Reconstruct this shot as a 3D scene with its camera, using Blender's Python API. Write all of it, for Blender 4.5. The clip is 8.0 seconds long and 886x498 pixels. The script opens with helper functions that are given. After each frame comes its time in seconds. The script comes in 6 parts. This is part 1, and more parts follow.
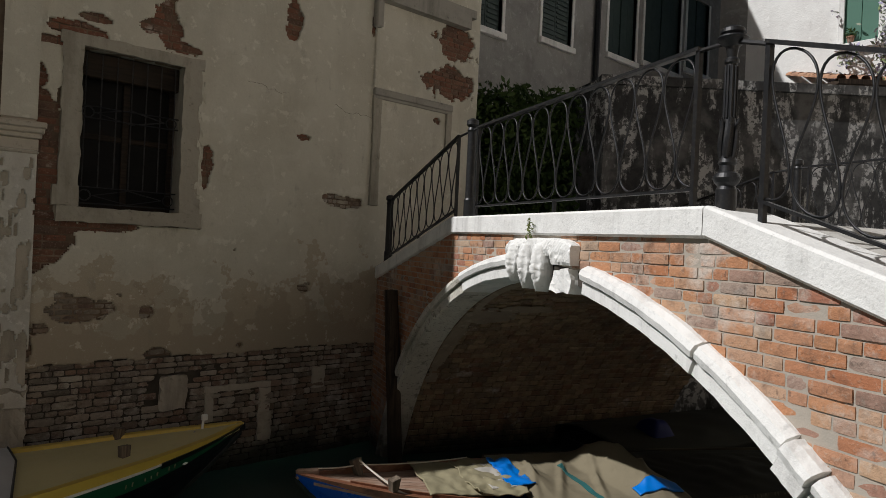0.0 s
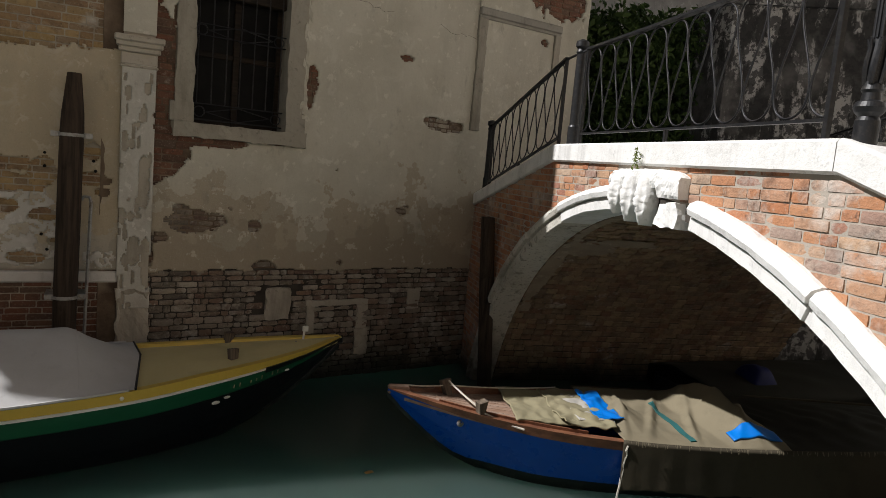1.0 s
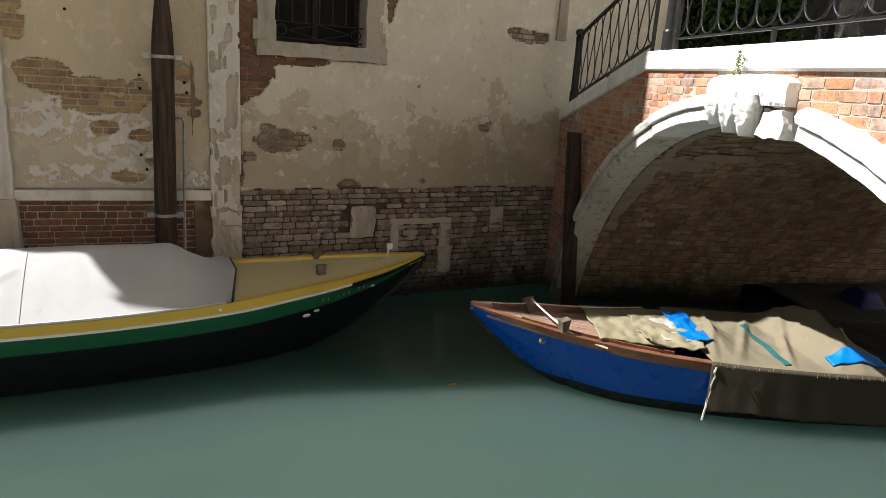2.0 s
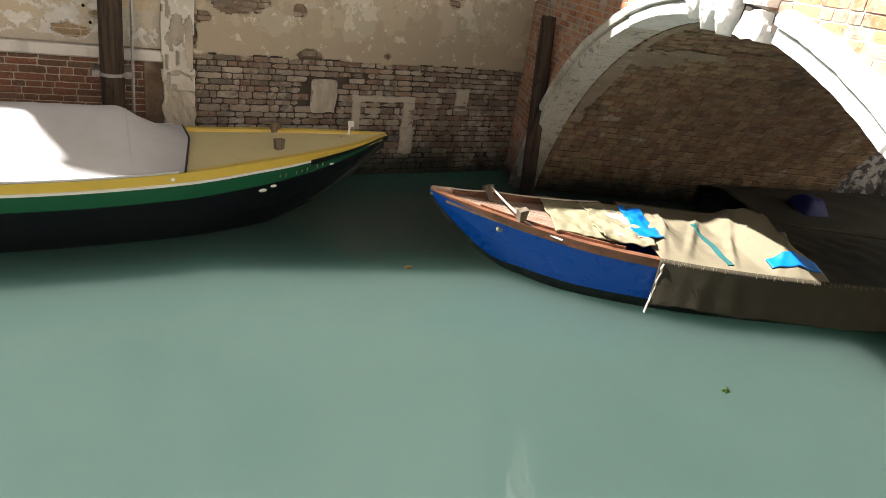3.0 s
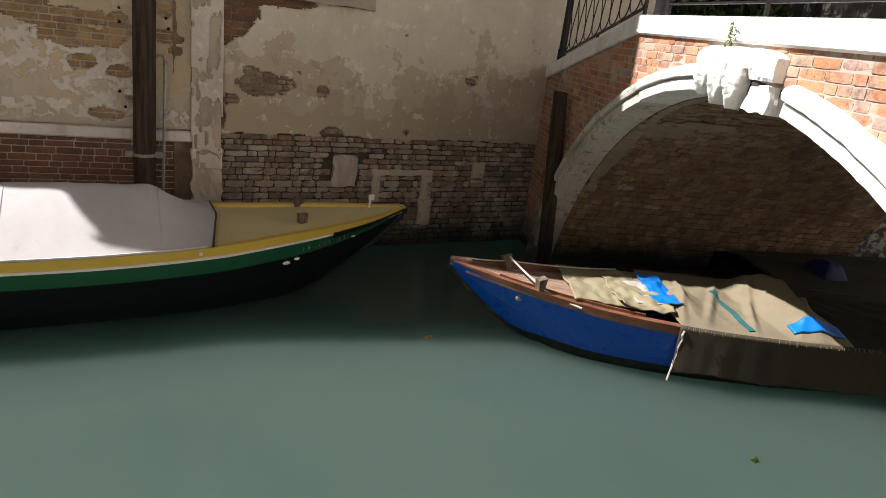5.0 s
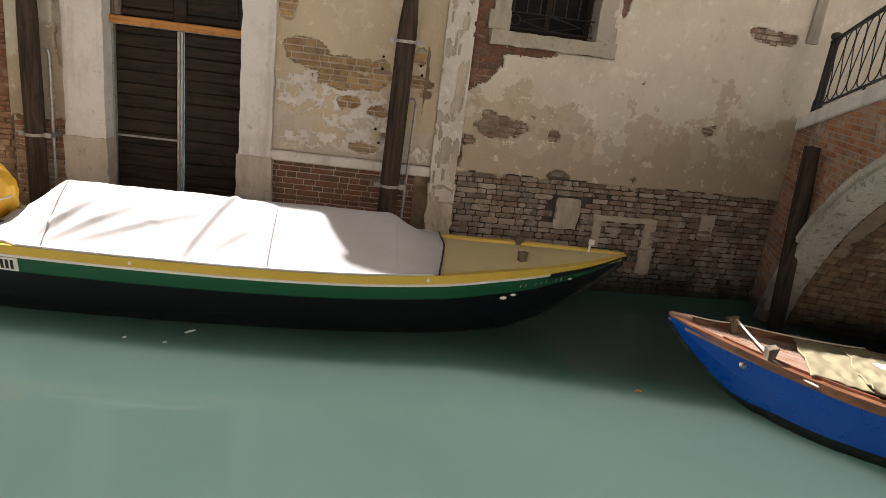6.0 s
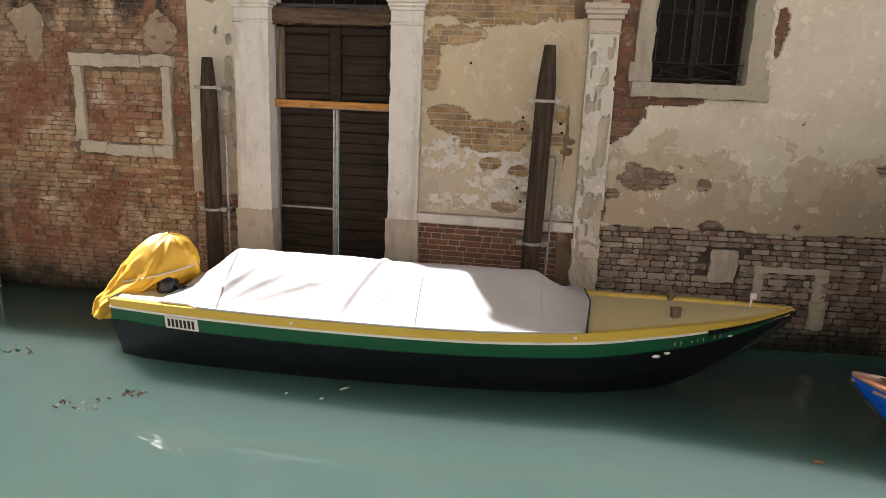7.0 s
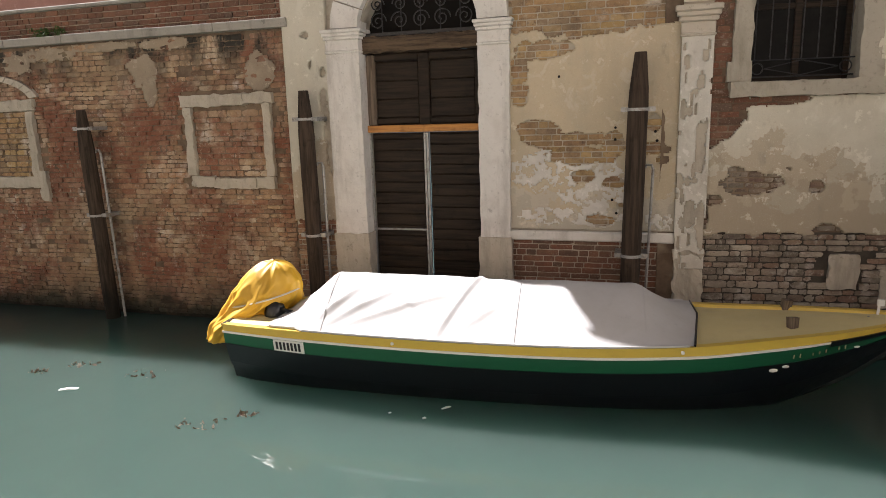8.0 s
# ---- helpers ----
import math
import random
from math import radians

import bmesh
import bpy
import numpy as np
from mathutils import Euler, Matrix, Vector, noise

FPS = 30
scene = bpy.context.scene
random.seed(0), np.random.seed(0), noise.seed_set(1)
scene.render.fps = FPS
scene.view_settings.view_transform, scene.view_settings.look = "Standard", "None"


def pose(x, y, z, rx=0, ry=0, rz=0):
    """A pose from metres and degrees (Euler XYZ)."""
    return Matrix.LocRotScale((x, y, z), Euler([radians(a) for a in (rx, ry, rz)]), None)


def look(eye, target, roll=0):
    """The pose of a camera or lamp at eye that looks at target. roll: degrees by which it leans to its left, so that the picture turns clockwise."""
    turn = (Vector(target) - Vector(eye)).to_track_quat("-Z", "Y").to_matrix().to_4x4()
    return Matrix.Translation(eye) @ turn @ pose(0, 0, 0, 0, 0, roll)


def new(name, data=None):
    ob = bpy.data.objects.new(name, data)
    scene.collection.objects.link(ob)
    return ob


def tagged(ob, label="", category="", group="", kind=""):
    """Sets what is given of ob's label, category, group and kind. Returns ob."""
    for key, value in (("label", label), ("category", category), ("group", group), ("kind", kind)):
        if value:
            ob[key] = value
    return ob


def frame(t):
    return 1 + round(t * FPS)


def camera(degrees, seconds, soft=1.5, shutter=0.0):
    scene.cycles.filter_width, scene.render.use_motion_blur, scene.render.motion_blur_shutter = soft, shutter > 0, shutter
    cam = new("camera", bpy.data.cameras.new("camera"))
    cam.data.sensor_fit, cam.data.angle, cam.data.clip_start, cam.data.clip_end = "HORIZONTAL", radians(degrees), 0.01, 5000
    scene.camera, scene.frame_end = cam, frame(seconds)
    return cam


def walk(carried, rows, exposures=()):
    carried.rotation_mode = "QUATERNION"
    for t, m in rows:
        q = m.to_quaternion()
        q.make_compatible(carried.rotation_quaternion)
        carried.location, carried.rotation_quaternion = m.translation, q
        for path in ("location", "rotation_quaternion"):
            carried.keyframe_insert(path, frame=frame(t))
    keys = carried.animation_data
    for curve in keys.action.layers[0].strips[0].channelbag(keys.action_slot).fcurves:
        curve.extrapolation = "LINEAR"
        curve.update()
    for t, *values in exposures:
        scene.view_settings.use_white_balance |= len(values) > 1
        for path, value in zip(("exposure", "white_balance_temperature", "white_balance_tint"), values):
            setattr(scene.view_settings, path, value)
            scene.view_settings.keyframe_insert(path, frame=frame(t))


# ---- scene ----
# the camera turns on the quay's edge
cam = camera(68.0, 8.0, soft=0.7)
PATH = [
    (0, (-0.001, -0.005, 2.721), (2.643, 2.997, 2.723), 2.62),
    (0.5, (0.038, 0.014, 2.711), (2.379, 3.241, 2.373), 3.76),
    (1, (0.056, 0.039, 2.700), (2.231, 3.363, 2.231), 4.95),
    (1.5, (0.065, 0.054, 2.674), (2.003, 3.480, 1.959), 4.44),
    (2, (0.104, 0.077, 2.662), (1.820, 3.555, 1.683), 3.66),
    (2.2, (0.108, 0.086, 2.649), (1.784, 3.524, 1.478), 4.22),
    (3.3, (0.102, 0.146, 2.674), (2.167, 3.150, 1.027), 9.38),
    (3.5, (0.106, 0.166, 2.666), (2.297, 3.139, 1.129), 8.57),
    (4, (0.117, 0.187, 2.653), (2.491, 3.130, 1.348), 7.65),
    (4.2, (0.123, 0.188, 2.647), (2.582, 3.094, 1.419), 7.18),
    (5.3, (-0.034, 0.017, 2.754), (1.387, 3.511, 1.424), 7.34),
    (5.5, (-0.060, -0.006, 2.772), (1.084, 3.574, 1.401), 7.48),
    (6, (-0.099, -0.011, 2.770), (0.548, 3.754, 1.582), 7.24),
    (6.5, (-0.100, -0.024, 2.753), (0.126, 3.843, 1.757), 5.35),
    (7, (-0.107, -0.024, 2.758), (-0.345, 3.864, 1.847), 2.32),
    (7.5, (-0.122, -0.021, 2.776), (-0.637, 3.847, 1.897), -0.23),
    (8, (-0.154, -0.029, 2.752), (-0.941, 3.810, 1.947), -1.73),
]
EXPOSURES = [(0, -0.38, 5950, 12), (0.5, -0.22, 5950, 12), (1.0, 0.1, 6000, 13), (1.5, 0.52, 6000, 13), (2.0, 1.0, 6000, 12), (3.3, 1.9, 6200, 14), (3.6, 1.75, 6200, 16), (4.2, 0.98, 6200, 18), (5.5, 0.95, 6250, 18), (6.0, 1.47, 6250, 18), (6.5, 1.72, 6150, 18), (8.0, 1.54, 6050, 18)]
walk(cam, [(t, look(eye, target, roll)) for t, eye, target, roll in PATH], EXPOSURES)
SUN_AZ, SUN_EL = -62.0, 46.0

# sun from the far left, sky, and the light of the place
world = bpy.data.worlds.new("sky")
scene.world = world
world.use_nodes = True
wn = world.node_tree
sky = wn.nodes.new("ShaderNodeTexSky")
sky.sky_type = "NISHITA"
sky.sun_disc = False
sky.sun_elevation = radians(SUN_EL)
sky.sun_rotation = radians(SUN_AZ)
bg = wn.nodes["Background"]
wn.links.new(sky.outputs[0], bg.inputs[0])
bg.inputs[1].default_value = 0.0118
sun = new("sun", bpy.data.lights.new("sun", "SUN"))
sun.data.energy = 5.0
sun.data.angle = radians(0.55)
sun.data.color = (1.0, 0.95, 0.86)
sun_way = Vector((math.sin(radians(SUN_AZ)) * math.cos(radians(SUN_EL)), math.cos(radians(SUN_AZ)) * math.cos(radians(SUN_EL)), math.sin(radians(SUN_EL))))
sun.matrix_world = look(sun_way * 60, (0, 0, 0))


# ---- materials ----
class Mat:
    """A node material in a few lines: layers of colour by noise, then relief."""

    def __init__(self, name, base, rough=0.8, metal=0.0):
        self.m = bpy.data.materials.new(name)
        self.m.use_nodes = True
        self.t = self.m.node_tree
        self.b = self.t.nodes["Principled BSDF"]
        self.b.inputs["Roughness"].default_value = rough
        self.b.inputs["Metallic"].default_value = metal
        if rough >= 0.6:
            self.b.inputs["Specular IOR Level"].default_value = 0.15
        self.co = self.add("ShaderNodeTexCoord").outputs["Object"]
        rgb = self.add("ShaderNodeRGB")
        rgb.outputs[0].default_value = (*base, 1)
        self.colour = rgb.outputs[0]
        self.height = None
        self.rough = None

    def add(self, kind, **values):
        n = self.t.nodes.new(kind)
        for k, v in values.items():
            n.inputs[k].default_value = v
        return n

    def link(self, a, b):
        self.t.links.new(a, b)

    def geometry(self):
        """Take places from the world, so that pieces differ."""
        self.co = self.add("ShaderNodeNewGeometry").outputs["Position"]
        return self

    def noise(self, scale, detail=4.0, rough=0.6, stretch=(1, 1, 1), warp=0.0):
        mp = self.add("ShaderNodeMapping")
        mp.inputs["Scale"].default_value = stretch
        self.link(self.co, mp.inputs["Vector"])
        n = self.add("ShaderNodeTexNoise", Scale=scale, Detail=detail, Roughness=rough, Distortion=warp)
        self.link(mp.outputs[0], n.inputs["Vector"])
        return n.outputs["Fac"]

    def ramp(self, fac, lo, hi, invert=False):
        r = self.add("ShaderNodeMapRange")
        r.inputs["From Min"].default_value, r.inputs["From Max"].default_value = lo, hi
        if invert:
            r.inputs["To Min"].default_value, r.inputs["To Max"].default_value = 1.0, 0.0
        self.link(fac, r.inputs["Value"])
        return r.outputs[0]

    def times(self, a, b):
        n = self.add("ShaderNodeMath")
        n.operation = "MULTIPLY"
        for s, v in zip(n.inputs, (a, b)):
            if isinstance(v, (int, float)):
                s.default_value = v
            else:
                self.link(v, s)
        return n.outputs[0]

    def mix(self, fac, colour):
        n = self.add("ShaderNodeMix")
        n.data_type = "RGBA"
        if isinstance(fac, (int, float)):
            n.inputs[0].default_value = fac
        else:
            self.link(fac, n.inputs[0])
        self.link(self.colour, n.inputs[6])
        if isinstance(colour, tuple):
            n.inputs[7].default_value = (*colour, 1)
        else:
            self.link(colour, n.inputs[7])
        self.colour = n.outputs[2]
        return self

    def blotch(self, scale, colour, lo=0.5, hi=0.6, detail=5.0, stretch=(1, 1, 1), amount=1.0, warp=0.0):
        f = self.ramp(self.noise(scale, detail, 0.65, stretch, warp), lo, hi)
        return self.mix(self.times(f, amount) if amount != 1 else f, colour)

    def piece(self, *colours):
        """A colour for each piece, from its own chance number."""
        oi = self.add("ShaderNodeObjectInfo").outputs["Random"]
        ge = self.add("ShaderNodeNewGeometry").outputs["Random Per Island"]
        s = self.add("ShaderNodeMath")
        s.operation = "ADD"
        self.link(oi, s.inputs[0])
        self.link(self.times(ge, 7.31), s.inputs[1])
        fr = self.add("ShaderNodeMath")
        fr.operation = "FRACT"
        self.link(s.outputs[0], fr.inputs[0])
        cr = self.add("ShaderNodeValToRGB")
        cr.color_ramp.interpolation = "LINEAR"
        e = cr.color_ramp.elements
        while len(e) < len(colours):
            e.new(0.5)
        for i, c in enumerate(colours):
            e[i].position = i / max(1, len(colours) - 1)
            e[i].color = (*c, 1)
        self.link(fr.outputs[0], cr.inputs[0])
        self.colour = cr.outputs[0]
        return self

    def band(self, axis, lo, hi, colour, wobble=0.0, scale=2.0, amount=1.0):
        """A stain with an uneven edge along a height or a length: full at lo, none at hi."""
        sp = self.add("ShaderNodeSeparateXYZ")
        self.link(self.add("ShaderNodeNewGeometry").outputs["Position"], sp.inputs[0])
        v = sp.outputs[axis]
        if wobble:
            n = self.add("ShaderNodeMath")
            n.operation = "ADD"
            self.link(v, n.inputs[0])
            self.link(self.times(self.ramp(self.noise(scale, 5), 0.3, 0.7), wobble), n.inputs[1])
            v = n.outputs[0]
        f = self.ramp(v, lo, hi, invert=True)
        return self.mix(self.times(f, amount), colour)

    def bump(self, fac, strength=0.3, distance=0.01):
        n = self.add("ShaderNodeBump", Strength=strength, Distance=distance)
        self.link(fac, n.inputs["Height"])
        if self.height:
            self.link(self.height, n.inputs["Normal"])
        self.height = n.outputs[0]
        return self

    def gloss(self, fac, lo, hi):
        r = self.add("ShaderNodeMapRange")
        r.inputs["To Min"].default_value, r.inputs["To Max"].default_value = lo, hi
        self.link(fac, r.inputs["Value"])
        self.link(r.outputs[0], self.b.inputs["Roughness"])
        return self

    def done(self):
        self.link(self.colour, self.b.inputs["Base Color"])
        if self.height:
            self.link(self.height, self.b.inputs["Normal"])
        return self.m


def brick_mat(name, *colours, lime=0.0, dark=None, wet=True, mould=0.0, zones=()):
    m = Mat(name, (0.3, 0.15, 0.1), 0.9).geometry().piece(*colours)
    for scale, colour, lo, hi, amount in zones:
        m.blotch(scale, colour, lo, hi, detail=9, amount=amount, warp=0.4)
    m.blotch(7, (0.1, 0.065, 0.05), 0.5, 0.68, detail=8, amount=0.6)
    m.blotch(45, (0.5, 0.43, 0.35), 0.55, 0.7, detail=6, amount=0.4)
    m.blotch(22, (0.08, 0.06, 0.05), 0.6, 0.68, detail=6, amount=0.55)
    m.blotch(1.4, (0.07, 0.05, 0.04), 0.52, 0.7, detail=8, amount=0.5)
    if lime:
        m.blotch(2.3, (0.62, 0.58, 0.52), 0.62 - lime * 0.2, 0.72, detail=8, amount=0.8)
    if dark:
        m.blotch(1.1, dark, 0.45, 0.62, detail=6, amount=0.7)
    if mould:
        up = m.add("ShaderNodeSeparateXYZ")
        m.link(m.add("ShaderNodeNewGeometry").outputs["Position"], up.inputs[0])
        m.mix(m.times(m.ramp(up.outputs["Z"], mould, mould + 0.5), m.ramp(m.noise(3.0, 8, 0.65, (1, 1, 0.45)), 0.45, 0.56)), (0.045, 0.042, 0.036))
        m.blotch(0.8, (0.36, 0.27, 0.17), 0.52, 0.62, detail=8, amount=0.55)
    if wet:
        m.band("Z", 0.25, 0.75, (0.035, 0.04, 0.03), 0.35, 3.0, 0.92)
        m.band("Z", 0.0, 0.42, (0.012, 0.014, 0.011), 0.25, 5.0, 0.95)
    m.bump(m.noise(45, 6), 0.8, 0.008).bump(m.noise(11, 4), 0.5, 0.014)
    return m.done()


def stone_mat(name, base, grey=(0.3, 0.29, 0.27), rough=0.75, wet=False):
    m = Mat(name, base, rough).geometry()
    m.blotch(3.1, grey, 0.5, 0.72, detail=7, amount=0.55)
    m.blotch(1.1, tuple(0.7 * v for v in grey), 0.52, 0.66, detail=8, stretch=(4, 4, 0.7), amount=0.45)
    m.blotch(11, tuple(0.6 * v for v in grey), 0.62, 0.68, detail=8, amount=0.5)
    m.blotch(24, tuple(0.55 * v for v in base), 0.58, 0.72, amount=0.5)
    m.blotch(90, tuple(min(1, 1.15 * v) for v in base), 0.55, 0.7, amount=0.4)
    if wet:
        m.band("Z", 0.3, 0.8, (0.05, 0.05, 0.04), 0.4, 3.0, 0.9)
    m.bump(m.noise(70, 6), 0.6, 0.005).bump(m.noise(11, 6), 0.5, 0.014)
    return m.done()


def plaster_mat(name, base, stain, light, peel=0.0, stain2=(0.41, 0.34, 0.245)):
    m = Mat(name, base, 0.92).geometry()
    m.blotch(1.3, stain, 0.46, 0.66, detail=8, amount=0.75)
    m.blotch(4.2, light, 0.56, 0.64, detail=8, amount=0.55, warp=0.6)
    m.blotch(0.7, tuple(0.8 * v for v in stain), 0.5, 0.8, detail=4, stretch=(2.4, 2.4, 0.5), amount=0.5)
    m.blotch(38, tuple(0.6 * v for v in base), 0.62, 0.74, amount=0.35)
    m.blotch(16, tuple(0.7 * v for v in base), 0.66, 0.7, detail=9, amount=0.45)
    if peel:
        m.band("Z", peel, peel + 0.05, stain2, 1.5, 1.5, 0.85)
        m.band("Z", peel - 0.35, peel - 0.3, tuple(0.82 * v for v in stain2), 1.3, 2.6, 0.6)
    m.blotch(8, tuple(1.12 * v for v in light), 0.6, 0.63, detail=9, amount=0.5)
    m.blotch(3, tuple(0.62 * v for v in stain), 0.62, 0.72, detail=9, stretch=(1.5, 1.5, 0.8), amount=0.55)
    m.blotch(60, tuple(0.7 * v for v in stain), 0.6, 0.66, detail=8, amount=0.4)
    m.blotch(120, tuple(1.15 * v for v in light), 0.6, 0.66, detail=4, amount=0.35)
    m.bump(m.noise(28, 8), 0.7, 0.008).bump(m.noise(5.0, 6), 0.6, 0.02).bump(m.noise(130, 4), 0.4, 0.003)
    return m.done()


BRICK_BRIDGE = brick_mat("bridge brick", (0.5, 0.33, 0.21), (0.4, 0.16, 0.08), (0.5, 0.26, 0.14), (0.44, 0.19, 0.095), (0.48, 0.35, 0.25), (0.48, 0.23, 0.12), (0.36, 0.28, 0.23), (0.36, 0.14, 0.08), lime=0.3, zones=((3.5, (0.52, 0.46, 0.38), 0.58, 0.68, 0.6),))
BRICK_RED = brick_mat("red brick", (0.15, 0.075, 0.05), (0.21, 0.095, 0.06), (0.17, 0.09, 0.06), (0.12, 0.075, 0.055), (0.24, 0.12, 0.075), (0.14, 0.1, 0.075), lime=0.06)
BRICK_PLINTH = brick_mat("weathered plinth brick", (0.22, 0.19, 0.15), (0.36, 0.31, 0.25), (0.25, 0.165, 0.12), (0.17, 0.15, 0.125), (0.43, 0.38, 0.31), (0.28, 0.24, 0.19), (0.2, 0.13, 0.1), lime=0.22, zones=((6.0, (0.44, 0.41, 0.35), 0.56, 0.64, 0.7),))
BRICK_GARDEN = brick_mat("old garden brick", (0.33, 0.215, 0.135), (0.46, 0.33, 0.2), (0.3, 0.155, 0.095), (0.5, 0.38, 0.25), (0.22, 0.135, 0.09), (0.4, 0.24, 0.14), (0.54, 0.44, 0.32), lime=0.1, dark=(0.2, 0.08, 0.05), mould=3.2, zones=((0.9, (0.21, 0.085, 0.055), 0.47, 0.57, 0.7), (1.7, (0.56, 0.47, 0.35), 0.54, 0.66, 0.6), (13.0, (0.56, 0.49, 0.39), 0.58, 0.66, 0.6)))
BRICK_OCHRE = brick_mat("ochre brick", (0.36, 0.25, 0.11), (0.3, 0.19, 0.11), (0.44, 0.31, 0.15), (0.27, 0.2, 0.13), (0.4, 0.26, 0.13), lime=0.16, zones=((5.0, (0.5, 0.44, 0.34), 0.57, 0.66, 0.55),))
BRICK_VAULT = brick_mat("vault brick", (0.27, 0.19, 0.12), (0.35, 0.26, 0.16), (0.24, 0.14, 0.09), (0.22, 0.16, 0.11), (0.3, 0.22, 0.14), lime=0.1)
MORTAR = Mat("lime mortar", (0.36, 0.32, 0.26), 0.95).geometry().blotch(4, (0.22, 0.19, 0.15), 0.45, 0.65, amount=0.8).band("Z", 0.2, 0.9, (0.02, 0.02, 0.017), 0.4, 3.0)
MORTAR = MORTAR.bump(MORTAR.noise(50, 6), 0.5, 0.006).done()
MORTAR_DARK = Mat("dirty mortar", (0.085, 0.073, 0.06), 0.95).geometry().blotch(4, (0.04, 0.035, 0.03), 0.42, 0.65, amount=0.8).band("Z", 0.2, 0.9, (0.015, 0.015, 0.013), 0.4, 3.0)
MORTAR_DARK = MORTAR_DARK.bump(MORTAR_DARK.noise(50, 6), 0.5, 0.006).done()
MORTAR_BROWN = Mat("brown mortar", (0.2, 0.15, 0.105), 0.95).geometry().blotch(3, (0.1, 0.07, 0.05), 0.42, 0.62, detail=7, amount=0.8).blotch(1.2, (0.36, 0.3, 0.23), 0.55, 0.7, detail=7, amount=0.7).band("Z", 0.2, 0.9, (0.015, 0.015, 0.013), 0.4, 3.0)
MORTAR_BROWN = MORTAR_BROWN.bump(MORTAR_BROWN.noise(50, 6), 0.6, 0.008).done()
MORTAR_MID = Mat("old mortar", (0.45, 0.41, 0.34), 0.95).geometry().blotch(4, (0.27, 0.235, 0.19), 0.45, 0.65, amount=0.8)
MORTAR_MID = MORTAR_MID.bump(MORTAR_MID.noise(50, 6), 0.5, 0.006).done()
MORTAR_PALE = Mat("pale mortar", (0.42, 0.37, 0.31), 0.95).geometry().blotch(4, (0.36, 0.33, 0.28), 0.5, 0.7, amount=0.8).band("Z", 0.2, 0.9, (0.02, 0.02, 0.017), 0.4, 3.0)
MORTAR_PALE = MORTAR_PALE.bump(MORTAR_PALE.noise(50, 6), 0.5, 0.006).done()
PLASTER = plaster_mat("cream plaster", (0.57, 0.54, 0.45), (0.47, 0.44, 0.355), (0.65, 0.625, 0.54), 2.9, (0.42, 0.355, 0.265))
PLASTER_PALE = plaster_mat("flaking pale plaster", (0.6, 0.58, 0.52), (0.42, 0.39, 0.33), (0.68, 0.66, 0.61))
PLASTER_LIME = plaster_mat("powdery lime remains", (0.64, 0.62, 0.57), (0.5, 0.48, 0.44), (0.7, 0.68, 0.64))
PLASTER_DOOR = plaster_mat("ochre plaster", (0.52, 0.44, 0.31), (0.43, 0.38, 0.29), (0.6, 0.55, 0.45), 2.6, (0.5, 0.46, 0.38))
PLASTER_DIRT = plaster_mat("dirty old plaster", (0.33, 0.27, 0.2), (0.2, 0.16, 0.12), (0.42, 0.36, 0.28))
PLASTER_WARM = plaster_mat("pale warm plaster", (0.62, 0.53, 0.42), (0.54, 0.45, 0.34), (0.68, 0.6, 0.5))
PLASTER_PINK = plaster_mat("pink plaster", (0.5, 0.3, 0.26), (0.42, 0.24, 0.2), (0.55, 0.36, 0.32))
PLASTER_GREY = plaster_mat("grey plaster", (0.34, 0.33, 0.31), (0.22, 0.21, 0.2), (0.45, 0.44, 0.42))
PLASTER_WHITE = plaster_mat("white plaster", (0.84, 0.83, 0.8), (0.76, 0.74, 0.71), (0.87, 0.86, 0.83))
pm = Mat("mouldy plaster", (0.42, 0.415, 0.41), 0.92).geometry()
pm.blotch(2.2, (0.03, 0.03, 0.03), 0.45, 0.51, detail=9, stretch=(1.6, 1.6, 0.5), amount=0.94)
pm.blotch(9, (0.04, 0.04, 0.04), 0.48, 0.52, detail=9, amount=0.85)
pm.blotch(26, (0.04, 0.04, 0.04), 0.6, 0.63, detail=8, amount=0.8)
pm.blotch(1.0, (0.2, 0.195, 0.19), 0.5, 0.65, detail=5, amount=0.6)
PLASTER_MOULD = pm.bump(pm.noise(20, 6), 0.4, 0.008).done()
STONE = stone_mat("istrian stone", (0.83, 0.82, 0.79), (0.62, 0.6, 0.57))
STONE_OLD = stone_mat("weathered stone", (0.47, 0.425, 0.35), (0.3, 0.27, 0.22), wet=True)
rm = Mat("dirty arch stone", (0.6, 0.57, 0.5), 0.85).geometry()
rm.blotch(2.2, (0.36, 0.335, 0.27), 0.48, 0.64, detail=9, amount=0.65)
rm.blotch(9, (0.2, 0.185, 0.15), 0.56, 0.62, detail=9, amount=0.65)
rm.blotch(5, (0.56, 0.54, 0.48), 0.58, 0.66, detail=9, amount=0.7)
rm.blotch(40, (0.12, 0.11, 0.09), 0.57, 0.64, detail=6, amount=0.6)
rm.band("Z", 0.3, 0.9, (0.05, 0.05, 0.04), 0.4, 3.0, 0.9)
STONE_RING = rm.bump(rm.noise(60, 6), 0.7, 0.008).bump(rm.noise(14, 5), 0.6, 0.016).done()
STONE_JAMB = stone_mat("stained pale stone", (0.65, 0.63, 0.59), (0.46, 0.43, 0.39))
STONE_SURROUND = stone_mat("worn stone surround", (0.37, 0.34, 0.28), (0.22, 0.2, 0.16))
STONE_GREY = stone_mat("grey stone", (0.33, 0.31, 0.27), (0.16, 0.155, 0.14))
IRON = Mat("painted iron", (0.013, 0.0135, 0.015), 0.45, 0.2).blotch(30, (0.035, 0.032, 0.03), 0.5, 0.7)
IRON = IRON.bump(IRON.noise(60, 3), 0.12, 0.002).done()
